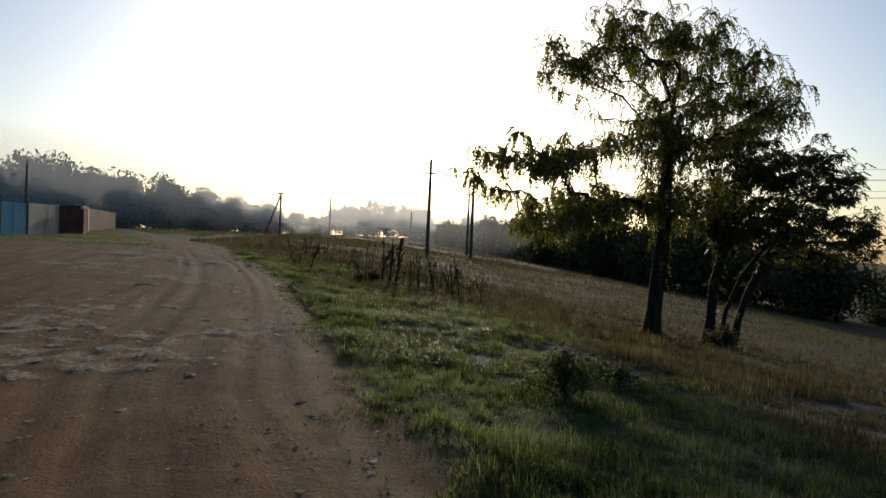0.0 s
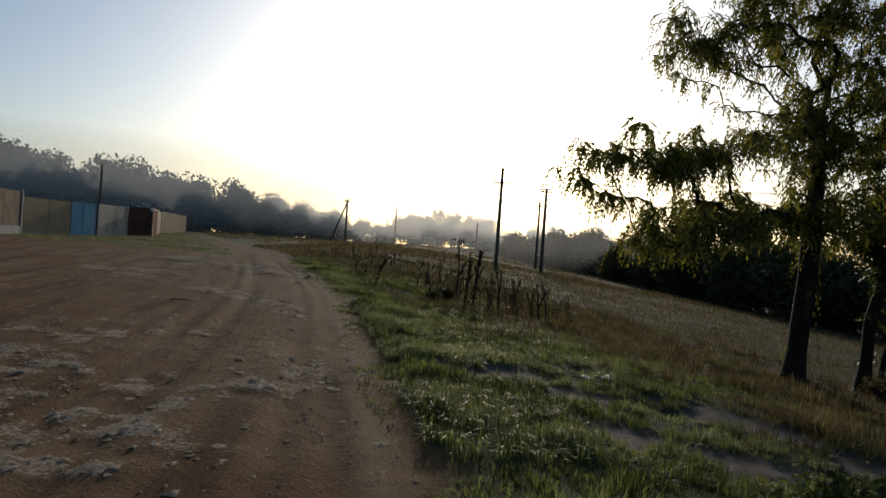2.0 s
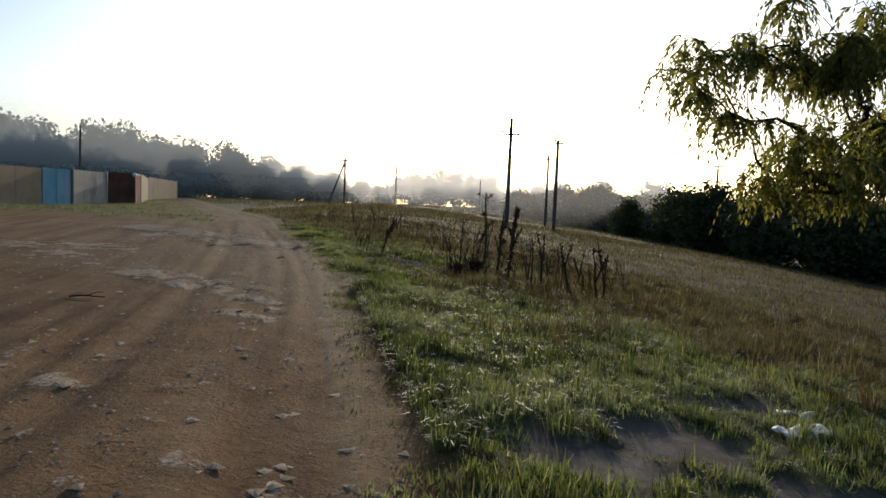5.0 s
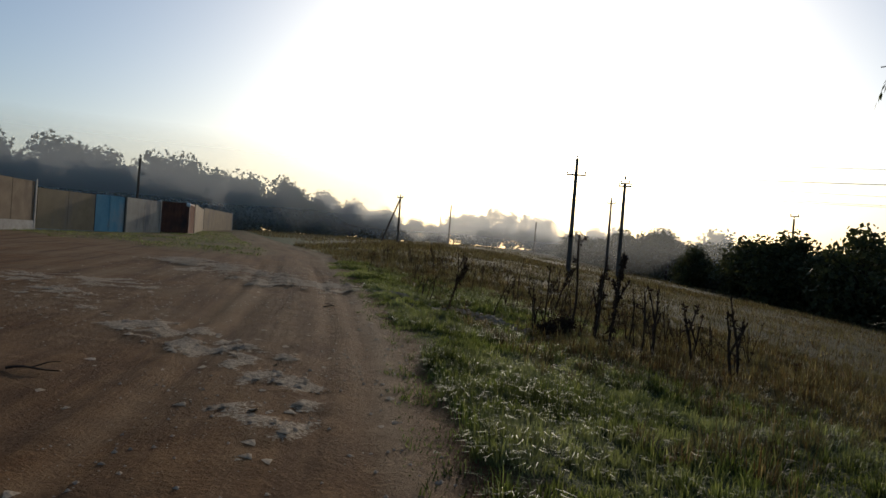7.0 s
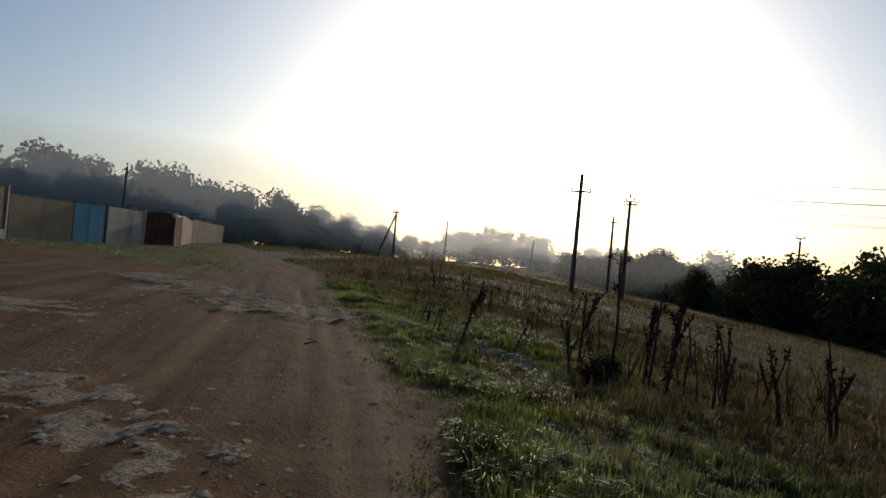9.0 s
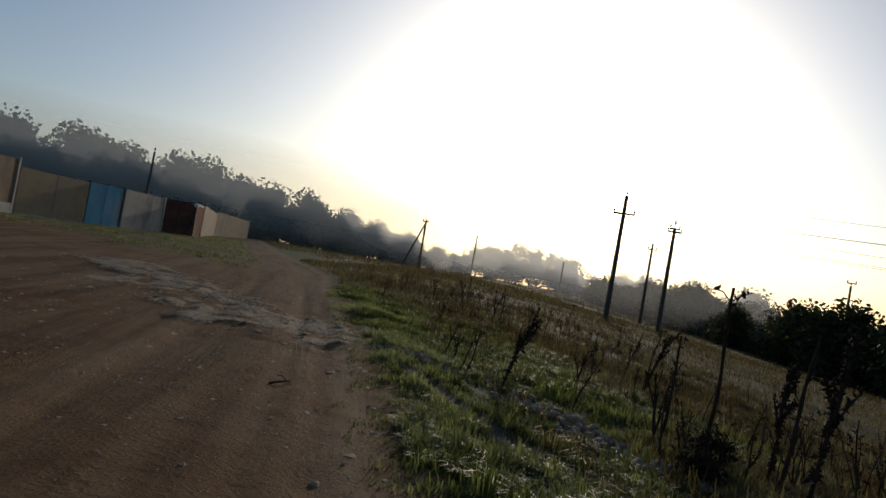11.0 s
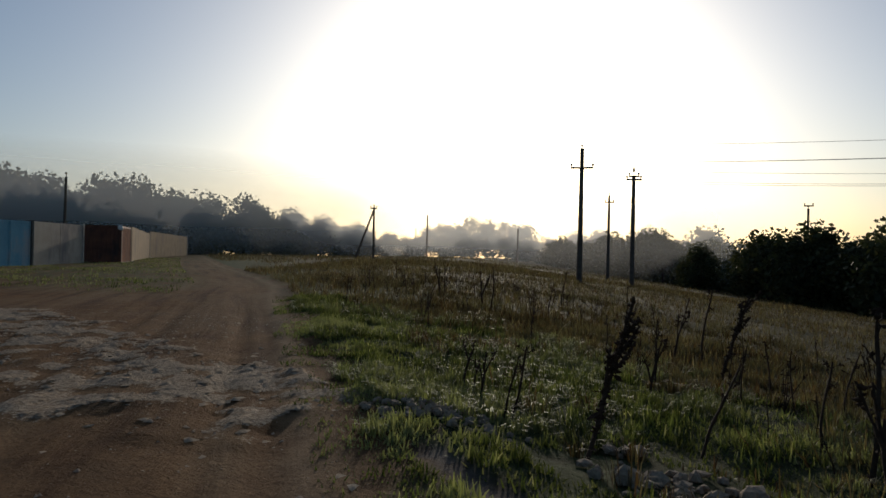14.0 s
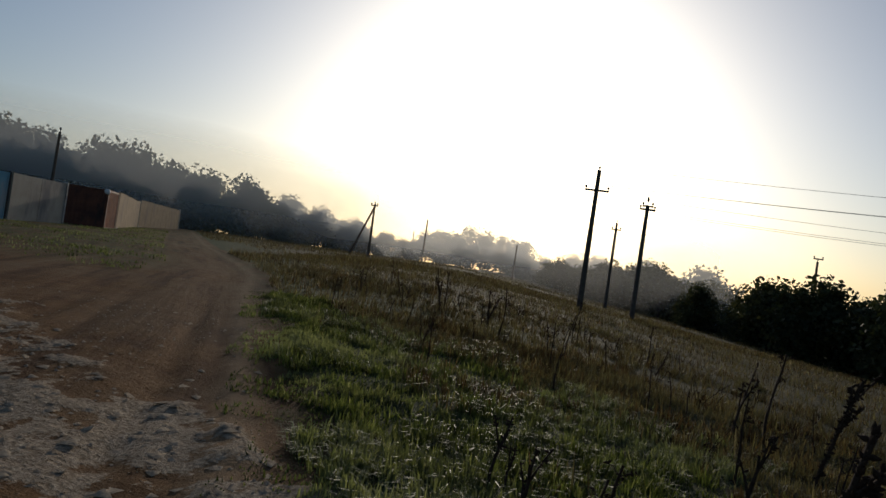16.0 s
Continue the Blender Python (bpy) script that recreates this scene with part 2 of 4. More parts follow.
def ground_material():
    m, nt, p = material("earth_and_turf")
    at = {}
    for k in ("edge", "stone", "bare", "turf"):
        a = nt.nodes.new("ShaderNodeAttribute")
        a.attribute_name = k
        at[k] = a.outputs["Fac"]
    n_big, n_mid, n_fine = tex(nt, .35, 5), tex(nt, 2.2, 6, .65), tex(nt, 28, 5, .7)
    n_grit = tex(nt, 90, 3, .7)
    co = nt.nodes.new("ShaderNodeTexCoord")
    vor = nd(nt, "ShaderNodeTexVoronoi", Scale=22.0)
    nt.links.new(co.outputs["Object"], vor.inputs[0])
    # dirt: red-brown clay with paler dry dust and darker damp lanes
    dirt = ramp(nt, n_mid, (.28, (.086, .039, .015)), (.5, (.147, .074, .03)), (.72, (.207, .114, .05)))
    dirt = mix(nt, ramp(nt, n_big, (.38, (0, 0, 0)), (.62, (1, 1, 1))), dirt, mix(nt, .6, dirt, (.185, .122, .07)))
    dirt = mix(nt, .55, dirt, ramp(nt, n_fine, (.3, (.5, .48, .46)), (.7, (1.15, 1.12, 1.1))), 'MULTIPLY')
    sep = nt.nodes.new("ShaderNodeSeparateXYZ")
    nt.links.new(co.outputs["Object"], sep.inputs[0])
    run = nt.nodes.new("ShaderNodeCombineXYZ")
    nt.links.new(calc(nt, 'MULTIPLY', at["edge"], 1.8), run.inputs[0])
    nt.links.new(calc(nt, 'MULTIPLY', sep.outputs[1], .16), run.inputs[1])
    streak = nd(nt, "ShaderNodeTexNoise", Scale=1.0, Detail=5.0, Roughness=.62, Distortion=.25)
    nt.links.new(run.outputs[0], streak.inputs[0])
    n_lane = streak.outputs[0]
    dirt = mix(nt, ramp(nt, n_lane, (.36, (.8, .8, .8)), (.5, (0, 0, 0))), dirt, (.062, .029, .014))
    dirt = mix(nt, ramp(nt, n_lane, (.52, (0, 0, 0)), (.72, (.5, .5, .5))), dirt, (.255, .17, .096))
    rim = ramp(nt, calc(nt, 'ADD', at["edge"], calc(nt, 'MULTIPLY_ADD', n_mid, .5, .35)), (0, (0, 0, 0)), (.22, (.7, .7, .7)), (.55, (0, 0, 0)))
    dirt = mix(nt, rim, dirt, (.245, .162, .094))
    peb = ramp(nt, vor.outputs["Distance"], (.1, (1, 1, 1)), (.24, (0, 0, 0)))
    peb = calc(nt, 'MULTIPLY', peb, ramp(nt, tex(nt, 4.5, 3), (.5, (0, 0, 0)), (.66, (1, 1, 1))))
    dirt = mix(nt, calc(nt, 'MULTIPLY', peb, .6), dirt, (.3, .24, .19))
    # broken limestone in the road
    rock = ramp(nt, n_fine, (.3, (.12, .08, .05)), (.5, (.28, .215, .15)), (.72, (.5, .415, .31)))
    st = ramp(nt, calc(nt, 'ADD', at["stone"], calc(nt, 'ADD', calc(nt, 'MULTIPLY_ADD', n_mid, 1.1, -.6), calc(nt, 'MULTIPLY_ADD', n_fine, 1.3, -.7))), (.4, (0, 0, 0)), (.62, (1, 1, 1)))
    dirt = mix(nt, calc(nt, 'MULTIPLY', st, .92), dirt, rock)
    # turf under the blades
    turf = ramp(nt, n_mid, (.3, (.028, .034, .014)), (.55, (.06, .072, .03)), (.75, (.11, .11, .055)))
    dry = ramp(nt, n_mid, (.3, (.05, .04, .022)), (.55, (.085, .073, .04)), (.75, (.13, .125, .072)))
    far = ramp(nt, calc(nt, 'ADD', calc(nt, 'MULTIPLY', at["edge"], .055), calc(nt, 'MULTIPLY_ADD', n_big, .9, -.5)), (.08, (0, 0, 0)), (.42, (1, 1, 1)))
    green = mix(nt, far, turf, dry)
    green = mix(nt, .55, green, ramp(nt, n_fine, (.3, (.4, .42, .38)), (.7, (1.2, 1.2, 1.15))), 'MULTIPLY')
    # bare sand, its colour lowered to stand in for the tree's shadow on it
    sand = ramp(nt, n_mid, (.3, (.07, .055, .045)), (.7, (.17, .145, .125)))
    sand = mix(nt, .4, sand, ramp(nt, n_fine, (.3, (.5, .5, .5)), (.7, (1, 1, 1))), 'MULTIPLY')
    green = mix(nt, at["bare"], green, sand)
    over = ramp(nt, calc(nt, 'ADD', at["edge"], calc(nt, 'ADD', calc(nt, 'MULTIPLY_ADD', n_mid, 1.1, -.55), calc(nt, 'MULTIPLY_ADD', n_fine, .3, -.15))), (.0, (0, 0, 0)), (.5, (1, 1, 1)))
    thin = calc(nt, 'MULTIPLY', at["turf"], ramp(nt, n_mid, (.36, (0, 0, 0)), (.6, (1, 1, 1))))
    col = mix(nt, calc(nt, 'MAXIMUM', over, thin), dirt, green)
    nt.links.new(col, p.inputs["Base Color"])
    p.inputs["Roughness"].default_value = .93
    p.inputs["Specular IOR Level"].default_value = .05
    # tyre tread bars along the wheel lanes
    bars = nt.nodes.new("ShaderNodeCombineXYZ")
    nt.links.new(calc(nt, 'MULTIPLY', at["edge"], 3.5), bars.inputs[0])
    nt.links.new(calc(nt, 'MULTIPLY_ADD', sep.outputs[1], 9.0, calc(nt, 'MULTIPLY', n_mid, 6.0)), bars.inputs[1])
    tread = nd(nt, "ShaderNodeTexNoise", Scale=1.0, Detail=2.0, Roughness=.5)
    nt.links.new(bars.outputs[0], tread.inputs[0])
    lanes = ramp(nt, calc(nt, 'MULTIPLY_ADD', at["edge"], .25, 1.0), (.46, (0, 0, 0)), (.58, (1, 1, 1)), (.82, (1, 1, 1)), (.92, (0, 0, 0)))
    tread = calc(nt, 'MULTIPLY', calc(nt, 'MULTIPLY', tread.outputs[0], lanes), ramp(nt, n_big, (.4, (.2, .2, .2)), (.6, (1, 1, 1))))
    n_mid = calc(nt, 'MULTIPLY_ADD', tread, .6, n_mid)
    h = calc(nt, 'ADD', calc(nt, 'MULTIPLY_ADD', n_mid, 1.0, calc(nt, 'MULTIPLY', n_lane, 1.2)), calc(nt, 'ADD', calc(nt, 'MULTIPLY', n_fine, .6), calc(nt, 'MULTIPLY', peb, .35)))
    bump(nt, p, calc(nt, 'ADD', h, calc(nt, 'MULTIPLY', n_grit, .15)), .9, .05)
    return m


def mist_material(name, forward):
    """Thin mist; forward is the share of the light that goes on through it."""
    m, nt, p = material(name)
    a = nt.nodes.new("ShaderNodeAttribute")
    a.attribute_name = "thick"
    k = calc(nt, 'MULTIPLY', a.outputs["Fac"], ramp(nt, tex(nt, .025, 4, .55, (1, 1, 2.2)), (.25, (.8, .8, .8)), (.7, (1, 1, 1))))
    tr = nt.nodes.new("ShaderNodeBsdfTranslucent")
    tr.inputs[0].default_value = (.93, .93, .91, 1)
    cl = nt.nodes.new("ShaderNodeBsdfTransparent")
    ms = nt.nodes.new("ShaderNodeMixShader")
    nt.links.new(k, ms.inputs[0])
    nt.links.new(cl.outputs[0], ms.inputs[1])
    df = nt.nodes.new("ShaderNodeBsdfDiffuse")
    df.inputs[0].default_value = (.93, .93, .91, 1)
    both = nt.nodes.new("ShaderNodeMixShader")
    both.inputs[0].default_value = forward
    nt.links.new(df.outputs[0], both.inputs[1])
    nt.links.new(tr.outputs[0], both.inputs[2])
    nt.links.new(both.outputs[0], ms.inputs[2])
    nt.links.new(ms.outputs[0], nt.nodes["Material Output"].inputs[0])
    return m


M_GROUND = ground_material()
M_MIST = mist_material("mist_towards_sun", 1.0)
M_MIST_SIDE = mist_material("mist_aside", .3)
M_BARK = worn("bark", (.03, .022, .016), (.012, .009, .007), 6, .9, 0, 50, .9, .03, (1, 1, .25))
M_LEAF = leafy("drooping_leaves", ((0, (.08, .095, .025)), (.5, (.15, .165, .042)), (.85, (.25, .23, .065)), (1, (.37, .29, .085))), .68)
M_LEAF2 = leafy("dark_leaves", ((0, (.04, .055, .018)), (.6, (.07, .09, .028)), (1, (.12, .13, .04))), .5)
M_FAR = leafy("far_leaves", ((0, (.03, .04, .018)), (.6, (.055, .065, .028)), (1, (.09, .09, .04))), .3, .7)
# grass: palest blades and the pale patch colour paint in the dew's shine
M_GRASS = leafy("verge_grass", ((0, (.045, .062, .018)), (.4, (.085, .11, .034)), (.75, (.14, .165, .06)), (.92, (.21, .22, .1)), (1, (.29, .29, .175))), .55, .55, (.25, .27, .145), .2, (1.0, .98, .58), 3.2)
M_DRY = leafy("dry_grass", ((0, (.05, .033, .018)), (.4, (.105, .07, .037)), (.75, (.1, .1, .048)), (1, (.24, .21, .13))), .5, .6, (.13, .125, .068), .22, (1.0, .9, .6), 1.8)
M_WEED = worn("dead_stalk", (.075, .05, .034), (.024, .016, .012), 9, .9, 0, 60, .5, .01)
M_SEED = worn("seed_head", (.065, .04, .025), (.022, .014, .01), 20, .95, 0, 90, .8, .01)
M_POLE = worn("pole_concrete", (.12, .1, .082), (.06, .05, .042), 2.5, .9, 0, 40, .4, .01)
M_WOOD = worn("pole_timber", (.16, .12, .09), (.06, .045, .035), 3, .9, 0, 40, .5, .01, (1, 1, .15))
M_STEEL = worn("galvanised_steel", (.3, .3, .3), (.12, .11, .1), 6, .55, .7, 40, .2, .004)
M_PORC = worn("porcelain", (.2, .17, .15), (.12, .1, .09), 8, .25, 0, 40, .05, .002)
M_WIRE = worn("aluminium_wire", (.3, .3, .3), (.2, .2, .2), 8, .5, .8, 40, .05, .002)
M_BEIGE = worn("beige_slab", (.42, .31, .19), (.29, .21, .125), 1.1, .9, 0, 25, .35, .01, None, (.27, .21, .155))
M_BROWN = worn("brown_slab", (.27, .2, .135), (.17, .12, .08), 1.2, .9, 0, 25, .35, .01, None, (.13, .095, .07))
M_PALE = worn("pale_render", (.46, .41, .345), (.34, .295, .24), 1.0, .9, 0, 25, .35, .01, None, (.2, .18, .175))
# beige slab darkened by about a third: shade of the far walls, in the colour
M_BEIGE_SHADE = worn("beige_slab_shaded", (.27, .195, .12), (.18, .13, .08), 1.1, .9, 0, 25, .35, .01, None, (.15, .115, .085))
M_PLINTH = worn("whitewashed_plinth", (.5, .46, .41), (.3, .265, .23), 2, .9, 0, 30, .4, .01)
M_BLUE = worn("faded_blue_paint", (.2, .44, .54), (.12, .31, .41), 1.3, .55, .2, 30, .2, .006, (1, 1, .3), (.32, .36, .37))
M_RUST = worn("rusty_iron", (.19, .065, .032), (.075, .028, .018), 1.6, .75, .3, 30, .5, .008, None, (.05, .025, .018))
M_ORANGE = worn("bright_rust", (.31, .085, .025), (.14, .04, .016), 2.2, .8, .2, 30, .5, .008, (1, 1, .4))
M_DARK = worn("dark_iron", (.05, .045, .04), (.025, .022, .02), 4, .7, .5, 40, .3, .004)
M_ROCK = worn("limestone", (.46, .36, .25), (.25, .18, .115), 5, .92, 0, 40, .6, .02)
M_RUBBLE = worn("rubble_stone", (.42, .335, .245), (.2, .15, .105), 6, .92, 0, 40, .6, .02)
M_LITTER = worn("pale_litter", (.7, .7, .68), (.5, .5, .48), 6, .6, 0, 60, .3, .004)

# ---- the ground: one sheet to the horizon ----
def axis(a, b, cell, reach):
    """Even cells from a to b, then growing ones out to the horizon."""
    grow = np.cumsum(cell * 1.13 ** np.arange(1, 80))
    grow = grow[grow < reach]
    return np.r_[(a - grow)[::-1], np.arange(a, b + cell / 2, cell), b + grow]


ax_x, ax_y = axis(-13, 6, .075, 1800), axis(2, 29, .085, 1800)
nx, ny = len(ax_x), len(ax_y)
gx, gy = np.meshgrid(ax_x, ax_y)
gx, gy = gx.ravel(), gy.ravel()
ge = gx - x_edge(gy)
turf_line = step(gy + .35 * (gx + 8) + 6 * (fbm(gx * .15, gy * .15, 41) - .5), 29, 37) * (1 - np.exp(-((ge + 1.6) / 1.5) ** 2))
q = np.arange((nx - 1) * (ny - 1))
qi, qj = q // (nx - 1), q % (nx - 1)
quads = np.stack([qi * nx + qj, qi * nx + qj + 1, (qi + 1) * nx + qj + 1, (qi + 1) * nx + qj], 1)
floor_ob = np_mesh("ground", np.stack([gx, gy, ground(gx, gy)], 1), quads, M_GROUND, None, "", True,
                   {"edge": np.clip(ge, -60, 60), "stone": stone_mask(gx, gy), "bare": bare_mask(gx, gy), "turf": turf_line})
tagged(floor_ob, "rutted red-brown dirt road with stony patches beside a grassy hillside", "ground", kind="structure")

# ---- trees ----
def limb_tree(name, base, stems, lobes, tips, root_r, label, leaf, leaf_len, per_tip, mat_leaf, seed, droop=.5, pairs=6):
    """A tree with tapered limbs that reach into the lobes of its crown, and compound leaves along the twigs."""
    r = np.random.default_rng(seed)
    root = thing(name, *base, label, "tree")
    nodes, parent = [np.zeros(3)], [-1]
    for stem in stems:
        last = 0
        for p in stem:
            nodes.append(np.array(p, float))
            parent.append(last)
            last = len(nodes) - 1
    vol = np.array([l[3] * l[4] * l[5] for l in lobes]) ** .75
    pick = r.choice(len(lobes), tips, p=vol / vol.sum())
    goals = []
    for k in pick:
        d = r.normal(size=3)
        d *= (r.random() ** .45) / np.linalg.norm(d)
        goals.append(np.array(lobes[k][:3]) + d * np.array(lobes[k][3:]))
    goals.sort(key=lambda g: np.hypot(g[0], g[1]) + .2 * abs(g[2] - 3))
    ends = []
    for g in goals:
        pos = np.array(nodes)
        d = g - pos
        dist = np.linalg.norm(d, axis=1)
        cost = dist + np.where(d[:, 2] < -.1, -d[:, 2] * 1.3, 0) + np.where(pos[:, 2] < 1.6, 3.0, 0) + .12 * np.hypot(pos[:, 0], pos[:, 1])
        k = int(np.argmin(cost))
        far = float(dist[k])
        n = max(2, int(far / .45))
        a = nodes[k]
        side = r.normal(size=3) * far * .09
        for s in range(1, n + 1):
            u = s / n
            p = a + (g - a) * u + side * math.sin(math.pi * u) + np.array([0, 0, .1 * far * math.sin(math.pi * u)])
            nodes.append(p + r.normal(size=3) * .025)
            parent.append(k)
            k = len(nodes) - 1
        ends.append(k)
    load = np.zeros(len(nodes))
    for k in ends:
        while k >= 0:
            load[k] += 1
            k = parent[k]
    rad = np.maximum(.006, root_r * (np.maximum(load, .6) / max(load.max(), 1)) ** .54)
    pos = np.array(nodes)
    kids = {}
    for i, p in enumerate(parent):
        kids.setdefault(p, []).append(i)
    wood, trunk = Soup(), Soup()
    todo = [(0, None)]
    first = True
    while todo:
        i, up = todo.pop()
        line = [] if up is None else [up]
        line.append(i)
        while kids.get(line[-1]):
            ks = sorted(kids[line[-1]], key=lambda c: -load[c])
            for c in ks[1:]:
                todo.append((c, line[-1]))
            line.append(ks[0])
        if len(line) < 2:
            continue
        rr = rad[line].copy()
        if up is not None:
            rr[0] = rr[1]
        if first:
            rr[0] *= 1.45
            trunk.tube(pos[line], rr, 12)
            first = False
        else:
            wood.tube(pos[line], rr, 7 if rr[0] > .04 else 4)
    trunk.mesh("trunk", M_BARK, root)
    if wood.n:
        wood.mesh("limb", M_BARK, root)["kind"] = "stuff"
    # leaves
    at = []
    for k in ends:
        chain = [k]
        while len(chain) < 6 and parent[chain[-1]] > 0:
            chain.append(parent[chain[-1]])
        seg = pos[chain]
        for _ in range(per_tip):
            u = r.random() ** 1.15 * (len(seg) - 1)
            i = min(int(u), len(seg) - 2)
            at.append(seg[i] + (seg[i + 1] - seg[i]) * (u - i))
    at = np.array(at)
    n = len(at)
    yaw = r.random(n) * 2 * np.pi
    L = leaf_len * (.65 + .6 * r.random(n))
    out = np.stack([np.cos(yaw), np.sin(yaw), np.zeros(n)], 1)
    side = np.stack([-np.sin(yaw), np.cos(yaw), np.zeros(n)], 1)
    lift = (r.random(n) - .35) * .5
    vs, width = [], .5 * leaf
    for j in range(1, pairs + 1):
        u = j / pairs
        c = at + out * (L * u * (1 - .3 * droop * u))[:, None] + np.array([0, 0, 1.0]) * (L * (lift * u - droop * u * u))[:, None]
        along = out * (1 - .6 * droop * u) + np.array([0, 0, 1.0]) * (lift - 2 * droop * u)[:, None]
        along /= np.linalg.norm(along, axis=1, keepdims=True)
        for sgn in ((-1, 1) if j < pairs else (0,)):
            d = side * sgn * .55 + along * (.8 if sgn else 1) + np.array([0, 0, -.35 * droop]) + r.normal(size=(n, 3)) * .22
            d /= np.linalg.norm(d, axis=1, keepdims=True)
            w = np.cross(d, out + r.normal(size=(n, 3)) * .5)
            w /= np.linalg.norm(w, axis=1, keepdims=True) + 1e-9
            s = leaf * (.75 + .5 * r.random((n, 1)))
            vs.append(np.stack([c, c + d * s * .45 + w * s * .16, c + d * s, c + d * s * .45 - w * s * .16], 1))
    v = np.concatenate(vs).reshape(-1, 3)
    np_mesh("crown", v, np.arange(len(v)).reshape(-1, 4), mat_leaf, root)["kind"] = "stuff"
    return root


t1 = (5.35, 18.4, ground1(5.35, 18.4) - .08)
limb_tree("tree", t1, [[(.05, 0, .7), (.12, .05, 1.5), (.18, 0, 2.3), (.22, .05, 3.3), (.25, 0, 4.5), (.3, .1, 5.8), (.5, 0, 7.2)],
                       [(.45, .2, .1), (.62, .25, .7), (.5, .3, 1.5)]],
          [(-5.25, -2.4, 4.05, .5, .5, .3), (-3.9, -2.6, 5.1, .35, .4, .35), (-4.6, -1.4, 4.6, .8, .8, .4), (-3.4, -1.9, 4.5, 1.2, 1.2, .4), (-2.6, -2.6, 3.3, 1.3, 1, .45), (-1.3, -.4, 8.5, .9, 1, .6), (-2.9, -1.7, 4.8, 1.6, 1.6, .5), (-2.3, -1.1, 3.6, 1.9, 1.7, .5), (-3.4, -1.4, 3.1, 1, 1, .45), (-4.4, -1.9, 3.8, .5, .5, .3),
           (-2.2, -.2, 7.4, 1.5, 1.4, 1.1), (.6, 0, 8, 2, 1.6, 1.3), (2.4, -.3, 6.4, 1.5, 1.5, 1.3), (.3, -.2, 5.7, 2.3, 2, 1.2), (.5, 0, 4, 2.3, 1.9, .8)],
          1150, .2, "tall tree with drooping feathery leaves on the grassy slope", .105, .44, 5, M_LEAF, 3, .95, 8)
t2 = (7.2, 19.3, ground1(7.2, 19.3) - .06)
limb_tree("tree", t2, [[(.05, 0, .8), (.1, .05, 1.7), (.3, 0, 2.6), (.6, .05, 3.4), (1, 0, 4.2)],
                       [(.35, .1, .1), (.5, .1, 1), (.9, .1, 2), (1.7, 0, 3.2)]],
          [(1.0, 0, 5.1, 1.5, 1.4, 1.2), (2.6, 0, 4.8, 1.5, 1.3, 1.3), (1.8, 0, 3.4, 2.1, 1.5, .7), (3.8, 0, 4.1, .9, .9, .9), (4.3, 0, 3.2, .7, .8, .6), (.2, .3, 3.7, 1.3, 1.1, .9)],
          640, .15, "dense dark-leaved tree with several thin stems", .12, .3, 8, M_LEAF2, 5, .45, 5)
t3 = (8.4, 20.6, ground1(8.4, 20.6) - .06)
limb_tree("tree", t3, [[(.15, 0, .8), (.4, .05, 1.6), (.8, 0, 2.5), (1.2, .05, 3.4)]],
          [(1.4, 0, 3.6, 1.4, 1.2, .9), (2.5, 0, 3.0, 1.1, 1, .7)],
          90, .1, "slim leaning tree with dark leaves", .12, .3, 6, M_LEAF2, 9, .45, 5)


def far_tree(name, h, w, seed, label, cards=1500, size=.55, trunk_h=.1):
    """A distant broad-leaved tree: trunk, limbs and a ragged crown of leaf clumps."""
    r = np.random.default_rng(seed)
    root = thing(name, 0, 0, 0, label, "tree")
    wood = Soup()
    wood.tube([(0, 0, -.4), (.05 * h * r.normal() * .3, 0, h * trunk_h), (0, .1, h * .5), (0, 0, h * .8)], [h * .028, h * .02, h * .012, .03], 7)
    lobes = []
    for k in range(24):
        a, u = r.random() * 6.283, r.random()
        z = h * (trunk_h + (.93 - trunk_h) * u)
        rr = w * .5 * math.sin(math.pi * min(.97, .16 + .8 * u)) * (.45 + .5 * r.random())
        p = np.array([math.cos(a) * rr, math.sin(a) * rr, z])
        s = w * (.15 + .14 * r.random())
        lobes.append((p, s))
        wood.tube([(0, 0, z * .6), p * .5 + np.array([0, 0, z * .38]), p], [h * .01, h * .007, .02], 4)
    wood.mesh("trunk", M_BARK, root)
    each = cards // len(lobes)
    vs = []
    for p, s in lobes:
        d = r.normal(size=(each, 3))
        d /= np.linalg.norm(d, axis=1, keepdims=True)
        c = p + d * s * (r.random((each, 1)) ** .6) * 1.25 * np.array([1, 1, .8])
        a = r.normal(size=(each, 3))
        a /= np.linalg.norm(a, axis=1, keepdims=True)
        b = np.cross(a, r.normal(size=(each, 3)))
        b /= np.linalg.norm(b, axis=1, keepdims=True)
        q = size * (.5 + .8 * r.random((each, 1)))
        vs.append(np.stack([c - a * q * .5, c + b * q * .33, c + a * q * .5, c - b * q * .33], 1))
    v = np.concatenate(vs).reshape(-1, 3)
    np_mesh("crown", v, np.arange(len(v)).reshape(-1, 4), M_FAR, root)["kind"] = "stuff"
    return root


KINDS = [far_tree("tree", 10, 9 + k % 3, 50 + k, "leafy tree in the hazy tree line behind the field", 3000, .66, (.1, .06, .16, .08, .12)[k]) for k in range(5)]
for k in KINDS:
    k["group"] = "trees of the far tree line"
used = set()


